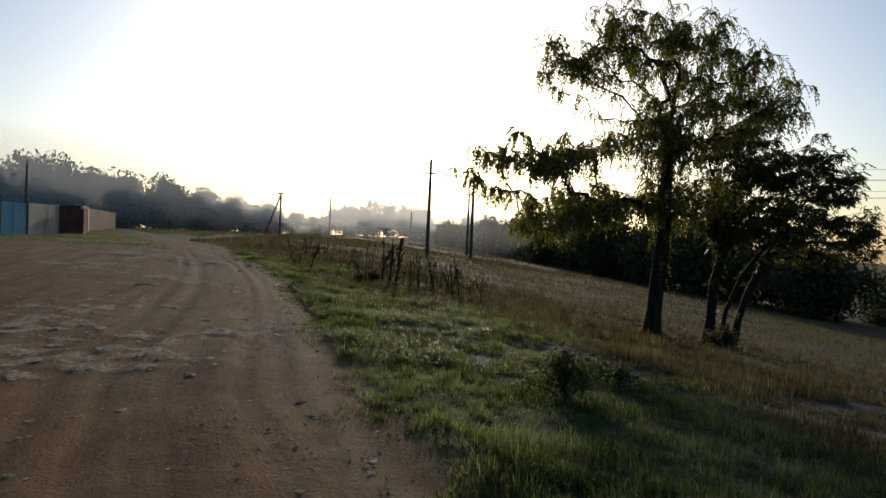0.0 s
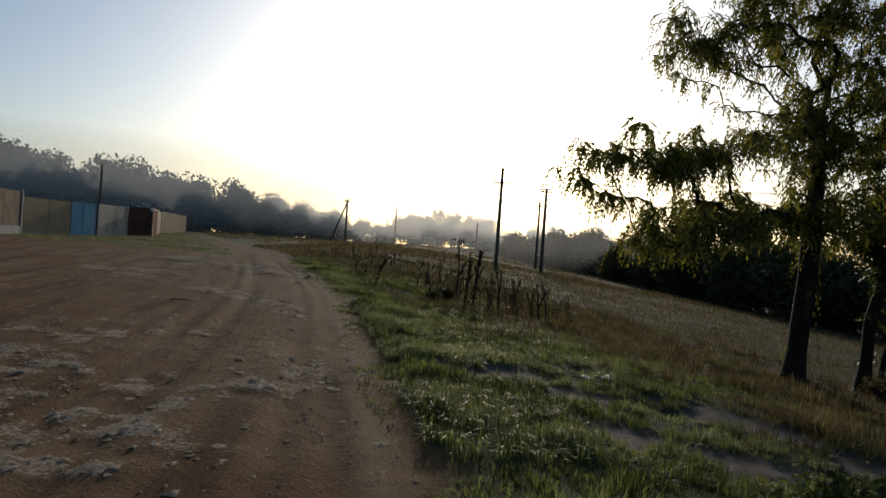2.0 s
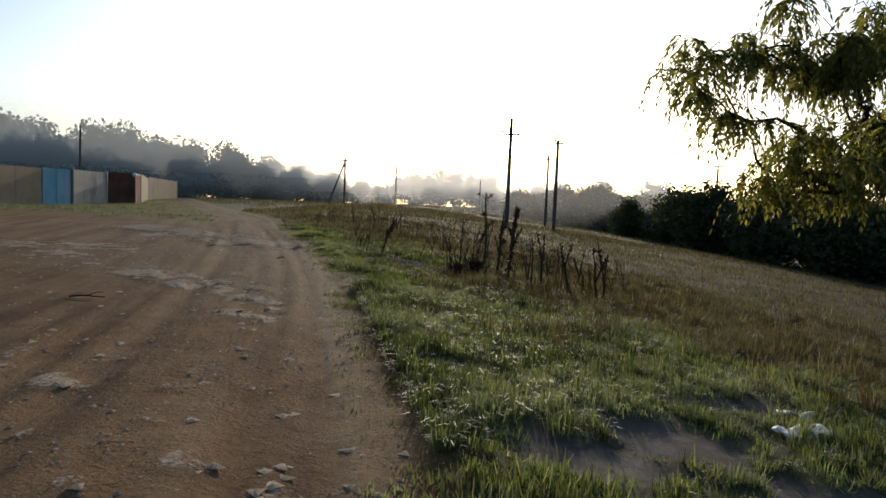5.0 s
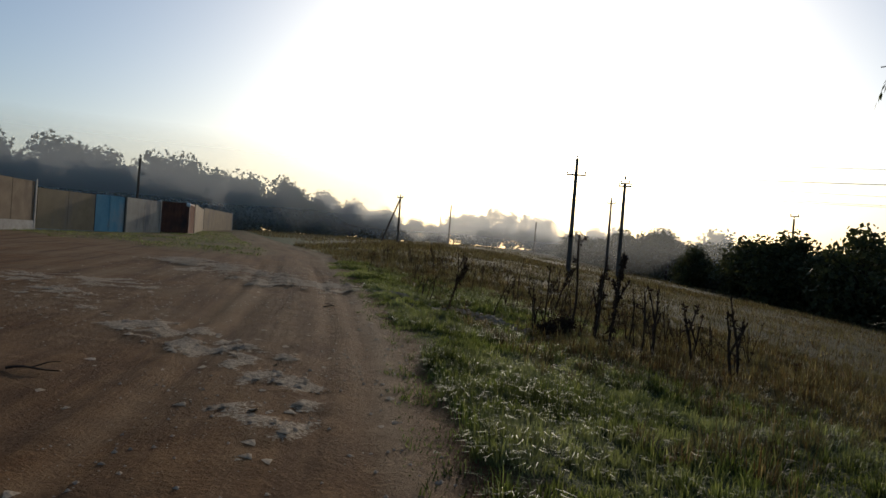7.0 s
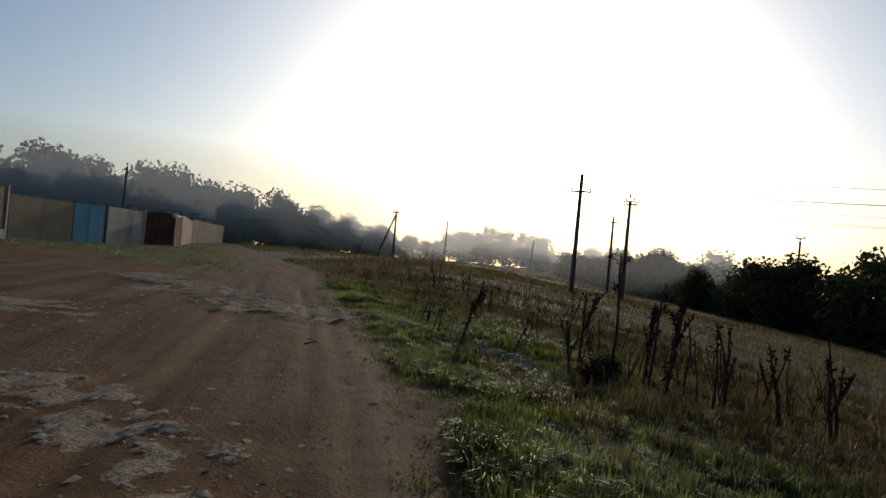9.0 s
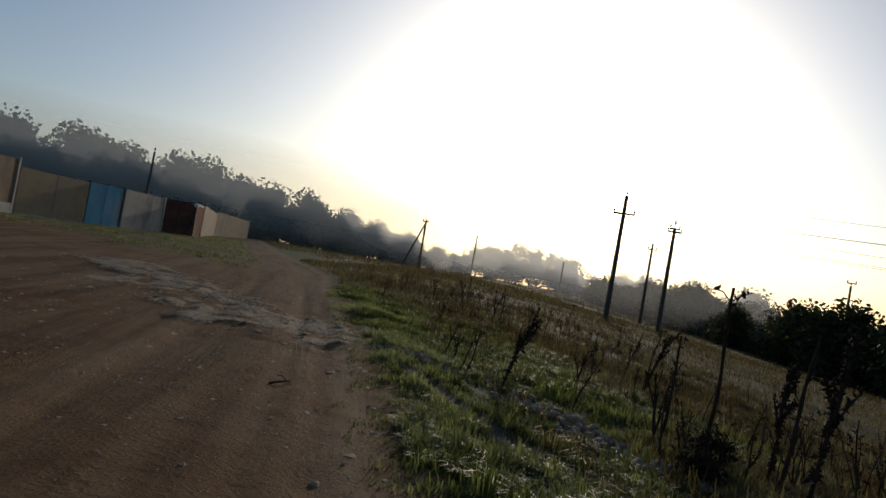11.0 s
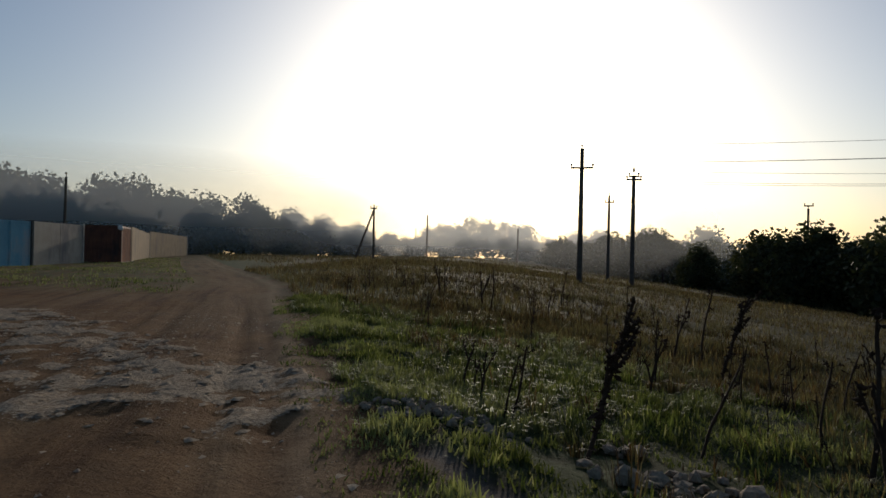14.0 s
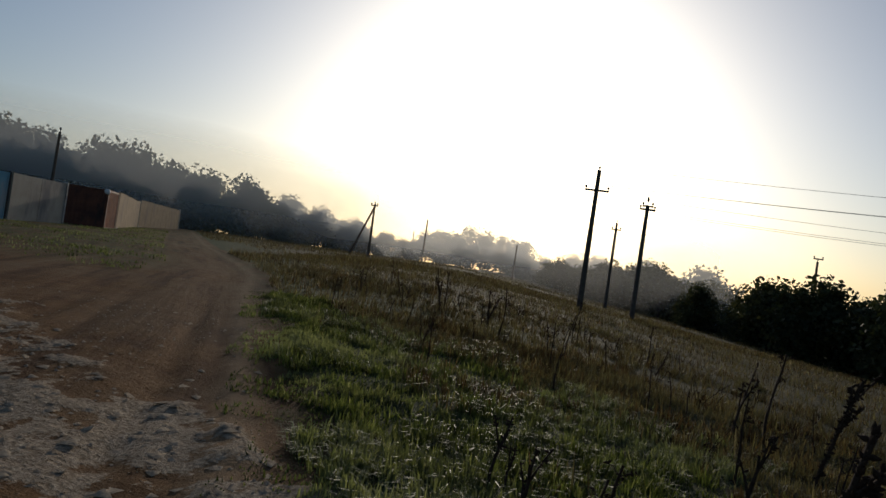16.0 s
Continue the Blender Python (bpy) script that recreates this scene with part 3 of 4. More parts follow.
def tree_row(points, gap, deep, seed, lower=0.0):
    """Trees along a line on the plan; points are x, y and height of the crowns' tops above the ground."""
    r = np.random.default_rng(seed)
    pts = np.array(points, float)
    d = np.r_[0, np.cumsum(np.hypot(*np.diff(pts[:, :2], axis=0).T))]
    s = 0.0
    while s < d[-1]:
        x, y, h = (np.interp(s, d, pts[:, k]) for k in range(3))
        x, y = x + r.normal() * deep * .35, y + r.random() * deep
        h *= .74 + .38 * r.random()
        k = int(r.integers(len(KINDS)))
        m = pose(x, y, ground1(x, y) - .1 - lower, 0, 0, r.random() * 360) @ Matrix.Diagonal((h / 10 * (.9 + .3 * r.random()), h / 10 * (.9 + .3 * r.random()), h / 10, 1))
        if k in used:
            copy_thing(KINDS[k], Matrix.Identity(4)).matrix_basis = m
        else:
            KINDS[k].matrix_basis = m
            used.add(k)
        s += gap * (.7 + .6 * r.random())


ROW_LEFT = [(-125, 98, 13), (-99, 125, 14.5), (-82, 137, 13), (-75, 141, 10.5), (-67, 145, 11), (-61, 159, 9.5), (-58, 170, 8), (-50, 173, 7), (-44, 185, 5.6), (-34, 188, 5.4)]
ROW_MID = [(-39, 206, 8.5), (-31, 207, 10), (-22, 209, 10.5), (-8, 210, 9.5), (4, 210, 9.5), (16, 189, 10.5), (32, 175, 12)]
ROW_HAZE = [(-6, 168, 6.5), (6, 152, 7), (13, 138, 7.5), (17, 124, 7), (18, 112, 6)]
ROW_RIGHT = [(14.5, 108, 4.6), (17.5, 100, 6), (20.5, 90, 7), (22.5, 84, 8), (25, 75, 8.2), (28, 66, 6.6), (31, 52, 5.2)]
tree_row(ROW_LEFT, 3.0, 6, 1)
tree_row([(x - 6, y + 9, h * 1.0) for x, y, h in ROW_LEFT], 4.2, 8, 2)
tree_row(ROW_MID, 3.6, 6, 3)
tree_row(ROW_HAZE, 2.9, 5, 6)
tree_row([(x + 5, y + 4, h * .9) for x, y, h in ROW_HAZE], 3.6, 5, 7)
tree_row(ROW_RIGHT, 3.4, 4, 4)
tree_row([(x + 5, y + 6, h * 1.02) for x, y, h in ROW_RIGHT], 4.2, 5, 5)

# ---- poles and wires ----
def lamp_less_pole(name, x, y, h, r0, r1, mat, label, arms=(), lean=0.0, strut=None, turn=0.0, spike=0.0):
    """A tapered power pole; arms are (height, half width); strut is (height, foot offset)."""
    root = thing(name, x, y, ground1(x, y), label, "power pole", "power line poles", turn)
    s = Soup()
    zs = np.linspace(-.5, h, 8)
    s.tube([(lean * max(z, 0) / h, 0, z) for z in zs], np.linspace(r0, r1, 8), 10)
    s.add([(lean + r1 * math.cos(a), r1 * math.sin(a), h) for a in np.arange(4) * math.pi / 2], [(0, 1, 2, 3)])
    s.mesh("post", mat, root)
    if strut:
        q = Soup()
        q.tube([(lean, -.1, strut[0]), (strut[1], -.1, -.5)], [r1, r0 * .9], 8)
        q.mesh("strut", mat, root)
    for z, w in arms:
        bm = box(bmesh.new(), lean - w, -.06 - r1, z - .07, lean + w, .06 - r1, z + .07, .01)
        arm = part("crossarm", bm, M_DARK, root)
        for k in (-1, 1):
            i = Soup()
            xk = lean + k * (w - .06)
            i.tube([(xk, -r1, z + .05), (xk, -r1, z + .14), (xk, -r1, z + .16), (xk, -r1, z + .22), (xk, -r1, z + .24), (xk, -r1, z + .3)], [.035, .035, .1, .075, .1, .05], 8)
            i.mesh("insulator", M_PORC, arm)
    if spike:
        i = Soup()
        i.tube([(lean, 0, h - .1), (lean, 0, h + spike * .5), (lean, 0, h + spike * .55), (lean, 0, h + spike)], [.03, .03, .1, .06], 8)
        i.mesh("top_insulator", M_PORC, root)
    return root


def pole(x, y, top, *a, **k):
    return lamp_less_pole("power_pole", x, y, top - ground1(x, y), *a, **k)


LAB = "weathered concrete power pole with crossarm and insulators in the field"
pole(-3.1, 67.8, 9.35, .21, .14, M_POLE, LAB, ((9.35 - 1.35 + .1, .8),), .12, spike=.25)
pole(1.37, 75.1, 8.2, .21, .14, M_POLE, "concrete power pole with two short crossarms", ((8.85, .42), (8.6, .6)), .1, spike=.75)
pole(1.15, 94.5, 8.45, .2, .12, M_POLE, "slim power pole farther along the field", ((8.4, .5),), .1, spike=.3)
pole(-24.9, 94, 7.15, .15, .1, M_WOOD, "timber power pole braced by a slanting strut", ((5.7, .4),), 0, (5.5, -2.3), spike=.25)
pole(23.05, 99.2, 7.45, .17, .12, M_WOOD, "timber pole with fittings at the top among trees", ((11, .5),), .1, spike=.3)
pole(-46, 71, 7.9, .15, .1, M_WOOD, "thin dark pole behind the compound wall", (), .1, spike=.4)
pole(-28.4, 148, 9.6, .2, .14, M_WOOD, "distant thin power pole", (), .1)
pole(-38.3, 187, 8.7, .2, .14, M_WOOD, "distant thin power pole", (), .1)
pole(-11.5, 160, 7.6, .2, .14, M_WOOD, "distant thin power pole", (), .1)
pole(37, 48, 7.6, .2, .12, M_POLE, LAB, ((11.0, .75),), 0)
pole(43, 56, 6.8, .2, .12, M_POLE, LAB, ((10.6, .6),), 0)


def wire(a, b, sag):
    s = Soup()
    u = np.linspace(0, 1, 24)[:, None]
    p = np.array(a) * (1 - u) + np.array(b) * u
    p[:, 2] -= sag * 4 * (u * (1 - u))[:, 0]
    s.tube(p, .012, 4)
    tagged(s.mesh("power_wire", M_WIRE), "thin sagging power wire between two poles", "wire", "power wires")


wire((-3, 67.7, 9.6), (37, 48, 7.7), .5)
wire((-3.75, 67.6, 8.35), (36.3, 48, 7.0), .5)
wire((-2.3, 67.6, 8.35), (37.7, 48, 7.0), .5)
wire((1.4, 75, 8.7), (43, 56, 6.9), .6)
wire((1, 75, 7.9), (42.5, 56, 6.4), .6)
wire((1.9, 75, 7.7), (43.5, 56, 6.4), .6)

# ---- the walled compound ----
def slab_wall(name, a, b, top, mat, label, plinth=0.0, thick=.16, posts=(), cap=True):
    """A straight wall of upright slabs between two points on the plan."""
    (ax, ay), (bx, by) = a, b
    L = math.hypot(bx - ax, by - ay)
    z0 = min(ground1(ax, ay), ground1(bx, by)) - .15
    root = thing(name, ax, ay, z0, label, "wall", rz=math.degrees(math.atan2(by - ay, bx - ax)), kind="structure")
    h = top - z0
    n = max(1, round(L / 2.6))
    for k in range(n):
        x0, x1 = L * k / n + .012, L * (k + 1) / n - .012
        part("panel", box(bmesh.new(), x0, -thick / 2, plinth, x1, thick / 2, h - (.06 if cap else 0) + .02 * math.sin(k * 2.3), .012), mat, root)
    if plinth:
        part("plinth", box(bmesh.new(), 0, -thick / 2 - .05, 0, L, thick / 2 + .05, plinth, .015), M_PLINTH, root)
    for u in posts:
        part("post", box(bmesh.new(), L * u - .08, -thick / 2 - .06, 0, L * u + .08, thick / 2 + .06, h + .05, .01), M_DARK if u < .97 else M_PLINTH, root)
    return root


slab_wall("wall_1", (-30.5, 30.5), (-34.2, 44.9), 3.55, M_BROWN, "tall brown wall with a pale plinth beside the yard", .85, .2, (.995,))
slab_wall("wall_2", (-34.3, 45.2), (-34.9, 50.9), 3.2, M_BEIGE, "beige slab wall beside the blue gate", .25, .16)
# blue sheet-metal gate
def gate():
    ax, ay, bx, by = -34.9, 51.0, -34.6, 53.6
    L = math.hypot(bx - ax, by - ay)
    z0 = ground1(ax, ay) - .05
    root = thing("gate", ax, ay, z0, "faded blue sheet-metal gate, closed, in the compound wall", "gate", rz=math.degrees(math.atan2(by - ay, bx - ax)))
    h = 2.62
    for k in range(2):
        x0, x1 = L * k / 2 + .01, L * (k + 1) / 2 - .01
        leaf = part("leaf", box(bmesh.new(), x0, -.02, .06, x1, .02, h, .006), M_BLUE, root)
        bm = bmesh.new()
        for z in (.12, h * .5, h - .1):
            box(bm, x0, -.05, z - .03, x1, -.021, z + .03, .004)
        for x in (x0 + .03, x1 - .03):
            box(bm, x - .03, -.055, .06, x + .03, -.022, h, .004)
        part("frame", bm, M_BLUE, leaf)
    for x in (-.06, L + .06):
        part("gatepost", box(bmesh.new(), x - .06, -.07, -.2, x + .06, .07, h + .08, .01), M_DARK, root)


gate()
slab_wall("wall_3", (-34.6, 53.8), (-35.4, 59.1), 3.3, M_PALE, "pale grey rendered wall with dark stains", .2, .16, (.99,))


def container():
    """Rusty iron container, its near end turned to the yard."""
    x, y = -36.15, 62.25
    z0 = ground1(x, y) - .05
    root = thing("container", x, y, z0, "rust-red iron container standing against the wall", "container", rz=0)
    W, D, h = 2.3, 3.6, 2.62
    root.matrix_basis = pose(x, y, z0, 0, 0, 24)

    def ribbed(n, length):
        bm = bmesh.new()
        xs = np.linspace(0, length, n * 4 + 1)
        rows = []
        for i, u in enumerate(xs):
            off = (0, .04, .04, 0)[i % 4]
            rows.append([bm.verts.new((u, -off, z)) for z in (.1, h - .1)] + [bm.verts.new((u, .03 - off, z)) for z in (.1, h - .1)])
        for a, b in zip(rows[:-1], rows[1:]):
            bm.faces.new((a[0], b[0], b[1], a[1]))
            bm.faces.new((a[2], a[3], b[3], b[2]))
            bm.faces.new((a[1], b[1], b[3], a[3]))
            bm.faces.new((a[0], a[2], b[2], b[0]))
        return bm
    side = part("front_wall", ribbed(8, W), M_RUST, root)
    side.matrix_basis = pose(-W / 2, -.02, 0)
    back = part("back_wall", ribbed(8, W), M_RUST, root)
    back.matrix_basis = pose(-W / 2, D, 0)
    for k, mat in ((-1, M_RUST), (1, M_ORANGE)):
        w = part("side_wall", ribbed(11, D), mat, root, "bright rust-orange side" if k > 0 else "")
        w.matrix_basis = pose(k * W / 2, 0, 0, 0, 0, 90) if k > 0 else pose(-W / 2, D, 0, 0, 0, -90)
    bm = bmesh.new()
    for z in (.05, h - .05):
        box(bm, -W / 2 - .05, -.07, z - .06, W / 2 + .05, .05, z + .06, .01)
        box(bm, -W / 2 - .05, D - .05, z - .06, W / 2 + .05, D + .07, z + .06, .01)
        for k in (-1, 1):
            box(bm, k * W / 2 - .06, .06, z - .06, k * W / 2 + .06, D - .06, z + .06, .01)
    for k in (-1, 1):
        for yy in (0, D):
            box(bm, k * W / 2 - .08, yy - .085, .01, k * W / 2 + .08, yy + .085, h - .01, .01)
    part("frame", bm, M_RUST, root)
    part("roof", box(bmesh.new(), -W / 2, 0, h - .02, W / 2, D, h + .03, .01), M_RUST, root)
    bm = bmesh.new()
    bmesh.ops.create_icosphere(bm, subdivisions=2, radius=.22, matrix=Matrix.Diagonal((1.2, .7, 1, 1)))
    for v in bm.verts:
        v.co *= .8 + .4 * noise.noise(v.co * 6)
    cloth = part("rag", bm, M_LITTER, root, "pale rag caught on the corner", True)
    cloth.matrix_basis = pose(W / 2, -.02, h - .12)


container()
# these two walls wear the darkened beige, so they look unlit by the sun
slab_wall("wall_4", (-36.75, 66.4), (-45.8, 83.2), 3.55, M_BEIGE_SHADE, "beige slab wall behind the container, shade put into its colour", .2, .16, (.99,))
slab_wall("wall_5", (-45.95, 83.5), (-52.6, 102.6), 3.8, M_BEIGE_SHADE, "beige slab wall ending at a pale post, shade put into its colour", .2, .16, (.995,))

# ---- mist between the trees ----
def mist(name, points, z0, z1, peak, mat):
    """A thin upright veil of mist along a line on the plan, fading out at its rim."""
    pts = np.array(points, float)
    d = np.r_[0, np.cumsum(np.hypot(*np.diff(pts, axis=0).T))]
    s = np.linspace(0, d[-1], 60)
    x, y = np.interp(s, d, pts[:, 0]), np.interp(s, d, pts[:, 1])
    u = np.linspace(0, 1, 14)
    v = np.stack([np.repeat(x, 14), np.repeat(y, 14), np.tile(z0 + (z1 - z0) * u, 60)], 1)
    side = np.minimum(1, np.minimum(np.arange(60), 59 - np.arange(60)) / 10)
    thick = np.repeat(side, 14) * np.tile(np.sin(np.pi * u ** 1.4) ** .9, 60) * peak
    i = np.arange(59 * 13)
    a, b = i // 13, i % 13
    f = np.stack([a * 14 + b, (a + 1) * 14 + b, (a + 1) * 14 + b + 1, a * 14 + b + 1], 1)
    ob = np_mesh(name, v, f, mat, None, "", True, {"thick": thick})
    tagged(ob, "thin bank of pale morning mist in front of trees", "mist", kind="structure")


mist("backdrop", [(-115, 85), (-90, 112), (-62, 130), (-45, 150), (-30, 165)], -1, 20, .42, M_MIST_SIDE)
mist("backdrop", [(-70, 150), (-40, 172), (-15, 188), (15, 180), (40, 160)], -2, 17, .5, M_MIST)
mist("backdrop", [(-35, 120), (-12, 128), (5, 122), (16, 112), (30, 110)], -4, 9, .14, M_MIST)

# ---- dead weeds on the verge and in the field ----
def weed_variant(style, seed):
    """A dry, branching weed about one metre tall, built at the origin."""
    r = np.random.default_rng(seed)
    label = {"thistle": "tall dark dried thistle with upright spiky branches", "fork": "dry forked brown weed stalk in the grass",
             "nodding": "tall thin dead stalk with a nodding top", "twig": "short dry twiggy weed in the field"}[style]
    root = thing("dead_weed", 0, 0, 0, label, "weed", "dead weeds of the field")

    def line(a, d, length, n, bend):
        p, d = np.array(a, float), np.array(d, float)
        pts = [p]
        for _ in range(n):
            d = d + r.normal(size=3) * bend + np.array([0, 0, .05])
            d /= np.linalg.norm(d)
            p = p + d * length / n
            pts.append(p)
        return np.array(pts)

    def stick(name, pts, r0, r1, sides=5):
        s = Soup()
        s.tube(pts, np.linspace(r0, r1, len(pts)) * (1 + .12 * r.normal(size=len(pts))), sides)
        return s.mesh(name, M_WEED, root)

    def heads(pts, n, size, up=.6):
        s = Soup()
        for _ in range(n):
            u = (1 - r.random() * up) * (len(pts) - 1)
            i = min(int(u), len(pts) - 2)
            c = pts[i] + (pts[i + 1] - pts[i]) * (u - i)
            d = r.normal(size=3) + np.array([0, 0, .7])
            d /= np.linalg.norm(d)
            q = size * (.6 + .8 * r.random())
            s.tube([c, c + d * q * .5, c + d * q], [q * .1, q * .26, q * .05], 5)
        s.mesh("seed_head", M_SEED, root)["kind"] = "stuff"

    def pods(pts, n, size, up):
        heads(pts, n, size, up)

    def leaves(pts, n, size):
        vs = []
        for _ in range(n):
            c = pts[int(r.integers(len(pts)))]
            d = r.normal(size=3)
            d[2] = -abs(d[2]) * .8
            d /= np.linalg.norm(d)
            w = np.cross(d, r.normal(size=3))
            w /= np.linalg.norm(w)
            q = size * (.5 + .9 * r.random())
            vs += [c, c + d * q * .5 + w * q * .16, c + d * q, c + d * q * .5 - w * q * .16]
        np_mesh("dry_leaf", vs, np.arange(len(vs)).reshape(-1, 4), M_SEED, root)["kind"] = "stuff"

    if style == "thistle":
        main = line((0, 0, -.03), (.04, 0, 1), 1.0, 9, .05)
        stick("stem", main, .016, .011, 6)
        pods(main, 130, .036, .85)
        for k in range(6):
            a = r.random() * 6.28
            i = int(4 + r.integers(4))
            b = line(main[i], (.42 * math.cos(a), .42 * math.sin(a), 1), .14 + .2 * r.random(), 5, .07)
            stick("branch", b, .011, .008)
            pods(b, 34, .034, 1)
        leaves(main[:6], 12, .08)
    elif style == "fork":
        main = line((0, 0, -.03), (r.normal() * .08, 0, 1), .62, 7, .09)
        stick("stem", main, .021, .014)
        for k in range(3):
            a = r.random() * 6.28
            b = line(main[int(2 + r.integers(4))], (.26 * math.cos(a), .26 * math.sin(a), 1), .35 + .25 * r.random(), 6, .08)
            stick("branch", b, .014, .008)
            heads(b, 7, .05, .5)
        leaves(main, 5, .06)
    elif style == "nodding":
        main = line((0, 0, -.03), (.03, 0, 1), .97, 12, .05)
        stick("stem", main, .016, .01)
        for k in range(5):
            a = r.random() * 6.28
            b = line(main[int(7 + r.integers(5))], (.7 * math.cos(a), .7 * math.sin(a), .5), .1 + .06 * r.random(), 4, .3)
            stick("branch", b, .005, .003)
            heads(b, 5, .032, .5)
        leaves(main, 7, .05)
    else:
        for k in range(4):
            b = line((0, 0, -.03), (r.normal() * .25, r.normal() * .25, 1), .6 + .4 * r.random(), 6, .11)
            stick("stem", b, .01, .005, 4)
            heads(b, 8, .04, .6)
        leaves(np.array([(0, 0, .1), (.03, 0, .25), (-.02, .02, .4)]), 10, .08)
    return root


WEEDS = {s: [weed_variant(s, 80 + 7 * i + j) for j in range(n)] for i, (s, n) in enumerate((("thistle", 3), ("fork", 4), ("nodding", 3), ("twig", 4)))}
fresh = {id(o): o for group in WEEDS.values() for o in group}


def weed(style, x, y, h, lean=0.0, k=0, turn=0.0):
    src = WEEDS[style][k % len(WEEDS[style])]
    m = pose(x, y, ground1(x, y), 0, lean, 0) @ pose(0, 0, 0, 0, 0, turn) @ Matrix.Diagonal((h * .8 + .2, h * .8 + .2, h, 1))
    if id(src) in fresh:
        del fresh[id(src)]
        src.matrix_basis = m
    else:
        copy_thing(src, Matrix.Identity(4)).matrix_basis = m


for k, (x, y, h, lean) in enumerate([(-1.95, 22.5, 1.75, 4), (-5.06, 23.4, 1.15, 19), (-3.05, 28.2, 1.25, 16), (-2.2, 22.9, 1.3, 8)]):
    weed("thistle", x, y, h, lean, k, k * 70)
for k, (x, y, h, lean) in enumerate([(-1.2, 22.3, 1.55, 2), (-.66, 21.8, 1.5, 3), (-.05, 21.7, 1.3, 0), (.15, 22.1, 1.4, 5), 
                                     (-5.9, 24.8, .55, 4), (-6.1, 25.2, .6, 0), (-.3, 23.7, 1.05, 4), (-3.3, 30.2, 1.1, 2), (-3.3, 23.2, 1.0, 0),
                                     (-3.1, 22.7, .6, 0), (-6.9, 35.5, 1.1, 1), (-8.2, 37.0, 1.1, 2), (-4.2, 26.5, .75, 3), (-6.0, 25.2, .4, 5)]):
    weed("fork", x, y, h, lean, k, k * 50)
for k, (x, y, h, lean) in enumerate([(-2.6, 24.2, 2.05, 1), (-2.2, 22.5, 1.7, 6), (-1.46, 23.9, 1.15, 0), (-3.15, 23.8, 1.3, 6), (-1.43, 21.9, 1.2, 3), (-.65, 25, .9, 4),
                                     (-2.8, 30.5, 1.3, 4), (-4.2, 24.0, .8, 17), (-5.65, 24.1, .55, 4), (-5.6, 24.2, .62, 12), (-4.0, 27.5, .85, 2), (-6.6, 34.4, 1.1, 3), (-8.2, 37.8, 1.05, 4),
                                     (-10.6, 42.3, 1.0, 1), (-9.5, 38.7, .8, -6), (-4.9, 39.5, 1.1, 5), (-5.3, 34.3, .9, 4), (-2.3, 26.4, .8, 8), (-3.2, 37.8, 1.0, 2)]):
    weed("nodding", x, y, h, lean, k, k * 80)
wr = np.random.default_rng(21)
for k in range(170):
    y = 22.5 + 24 * wr.random() ** 1.4
    x = x_edge(y) + 1.2 + (9 if y > 27 else 7) * wr.random()
    if x < -3.4 and y < 28:
        continue
    weed(("twig", "nodding", "nodding", "twig")[int(wr.integers(4))], x, y, .25 + .55 * wr.random(), wr.normal() * 5, int(wr.integers(4)), wr.random() * 360)
for k in range(13):
    x, y = -3.2 + 4.2 * wr.random(), 22.6 + 2.6 * wr.random()
    weed(("twig", "nodding", "twig")[int(wr.integers(3))], x, y, .4 + .6 * wr.random(), wr.normal() * 6, int(wr.integers(4)), wr.random() * 360)

# ---- bushes ----
def bush(x, y, w, h, n, size, mat, label, seed, flowers=0):
    r = np.random.default_rng(seed)
    root = thing("bush", x, y, ground1(x, y), label, "bush")
    s = Soup()
    tips = []
    for k in range(26):
        a, u = r.random() * 6.28, r.random() ** .6
        tip = np.array([math.cos(a) * w * .5 * u, math.sin(a) * w * .5 * u, h * (.45 + .55 * r.random()) * (1.15 - .5 * u)])
        mid = tip * np.array([.35, .35, .55])
        s.tube([(0, 0, -.03), mid, tip], [.012, .008, .003], 4)
        tips.append((mid, tip))
    s.mesh("stems", M_WEED, root).name = "stem"
    vs = []
    for k in range(n):
        mid, tip = tips[int(r.integers(len(tips)))]
        c = mid + (tip - mid) * (r.random() * 1.1 - .25) + r.normal(size=3) * w * .06
        c[2] = max(c[2], .02)
        d = r.normal(size=3)
        d /= np.linalg.norm(d)
        wv = np.cross(d, r.normal(size=3))
        wv /= np.linalg.norm(wv)
        q = size * (.5 + r.random())
        vs += [c, c + d * q * .5 + wv * q * .2, c + d * q, c + d * q * .5 - wv * q * .2]
    np_mesh("foliage", vs, np.arange(len(vs)).reshape(-1, 4), mat, root)["kind"] = "stuff"
    if flowers:
        f = Soup()
        for k in range(flowers):
            mid, tip = tips[int(r.integers(len(tips)))]
            c = tip + r.normal(size=3) * .05
            f.tube([c, c + np.array([0, 0, .012]), c + np.array([0, 0, .02])], [.004, .016, .006], 6)
        f.mesh("flower", M_YELLOW, root)["kind"] = "stuff"
    return root


M_YELLOW = worn("yellow_petals", (.55, .45, .1), (.4, .3, .06), 20, .7, 0, 60, .1, .002)
bush(1.25, 7.0, 1.0, .5, 2400, .055, M_GRASS, "low green weed bush with small yellow flowers", 1, 60)
bush(2.1, 8.2, .7, .35, 1200, .05, M_GRASS, "low green weed bush", 8, 20)
bush(7.3, 18.3, 1.2, .75, 2600, .07, M_DRY, "dark dry shrub at the foot of the trees", 2)
bush(-2.75, 22.9, .75, .42, 1500, .05, M_SEED, "dark brown withered shrub among dead weeds", 3)
bush(-3.0, 21.9, .5, .36, 1100, .05, M_SEED, "dark brown withered shrub beside the rubble", 4)

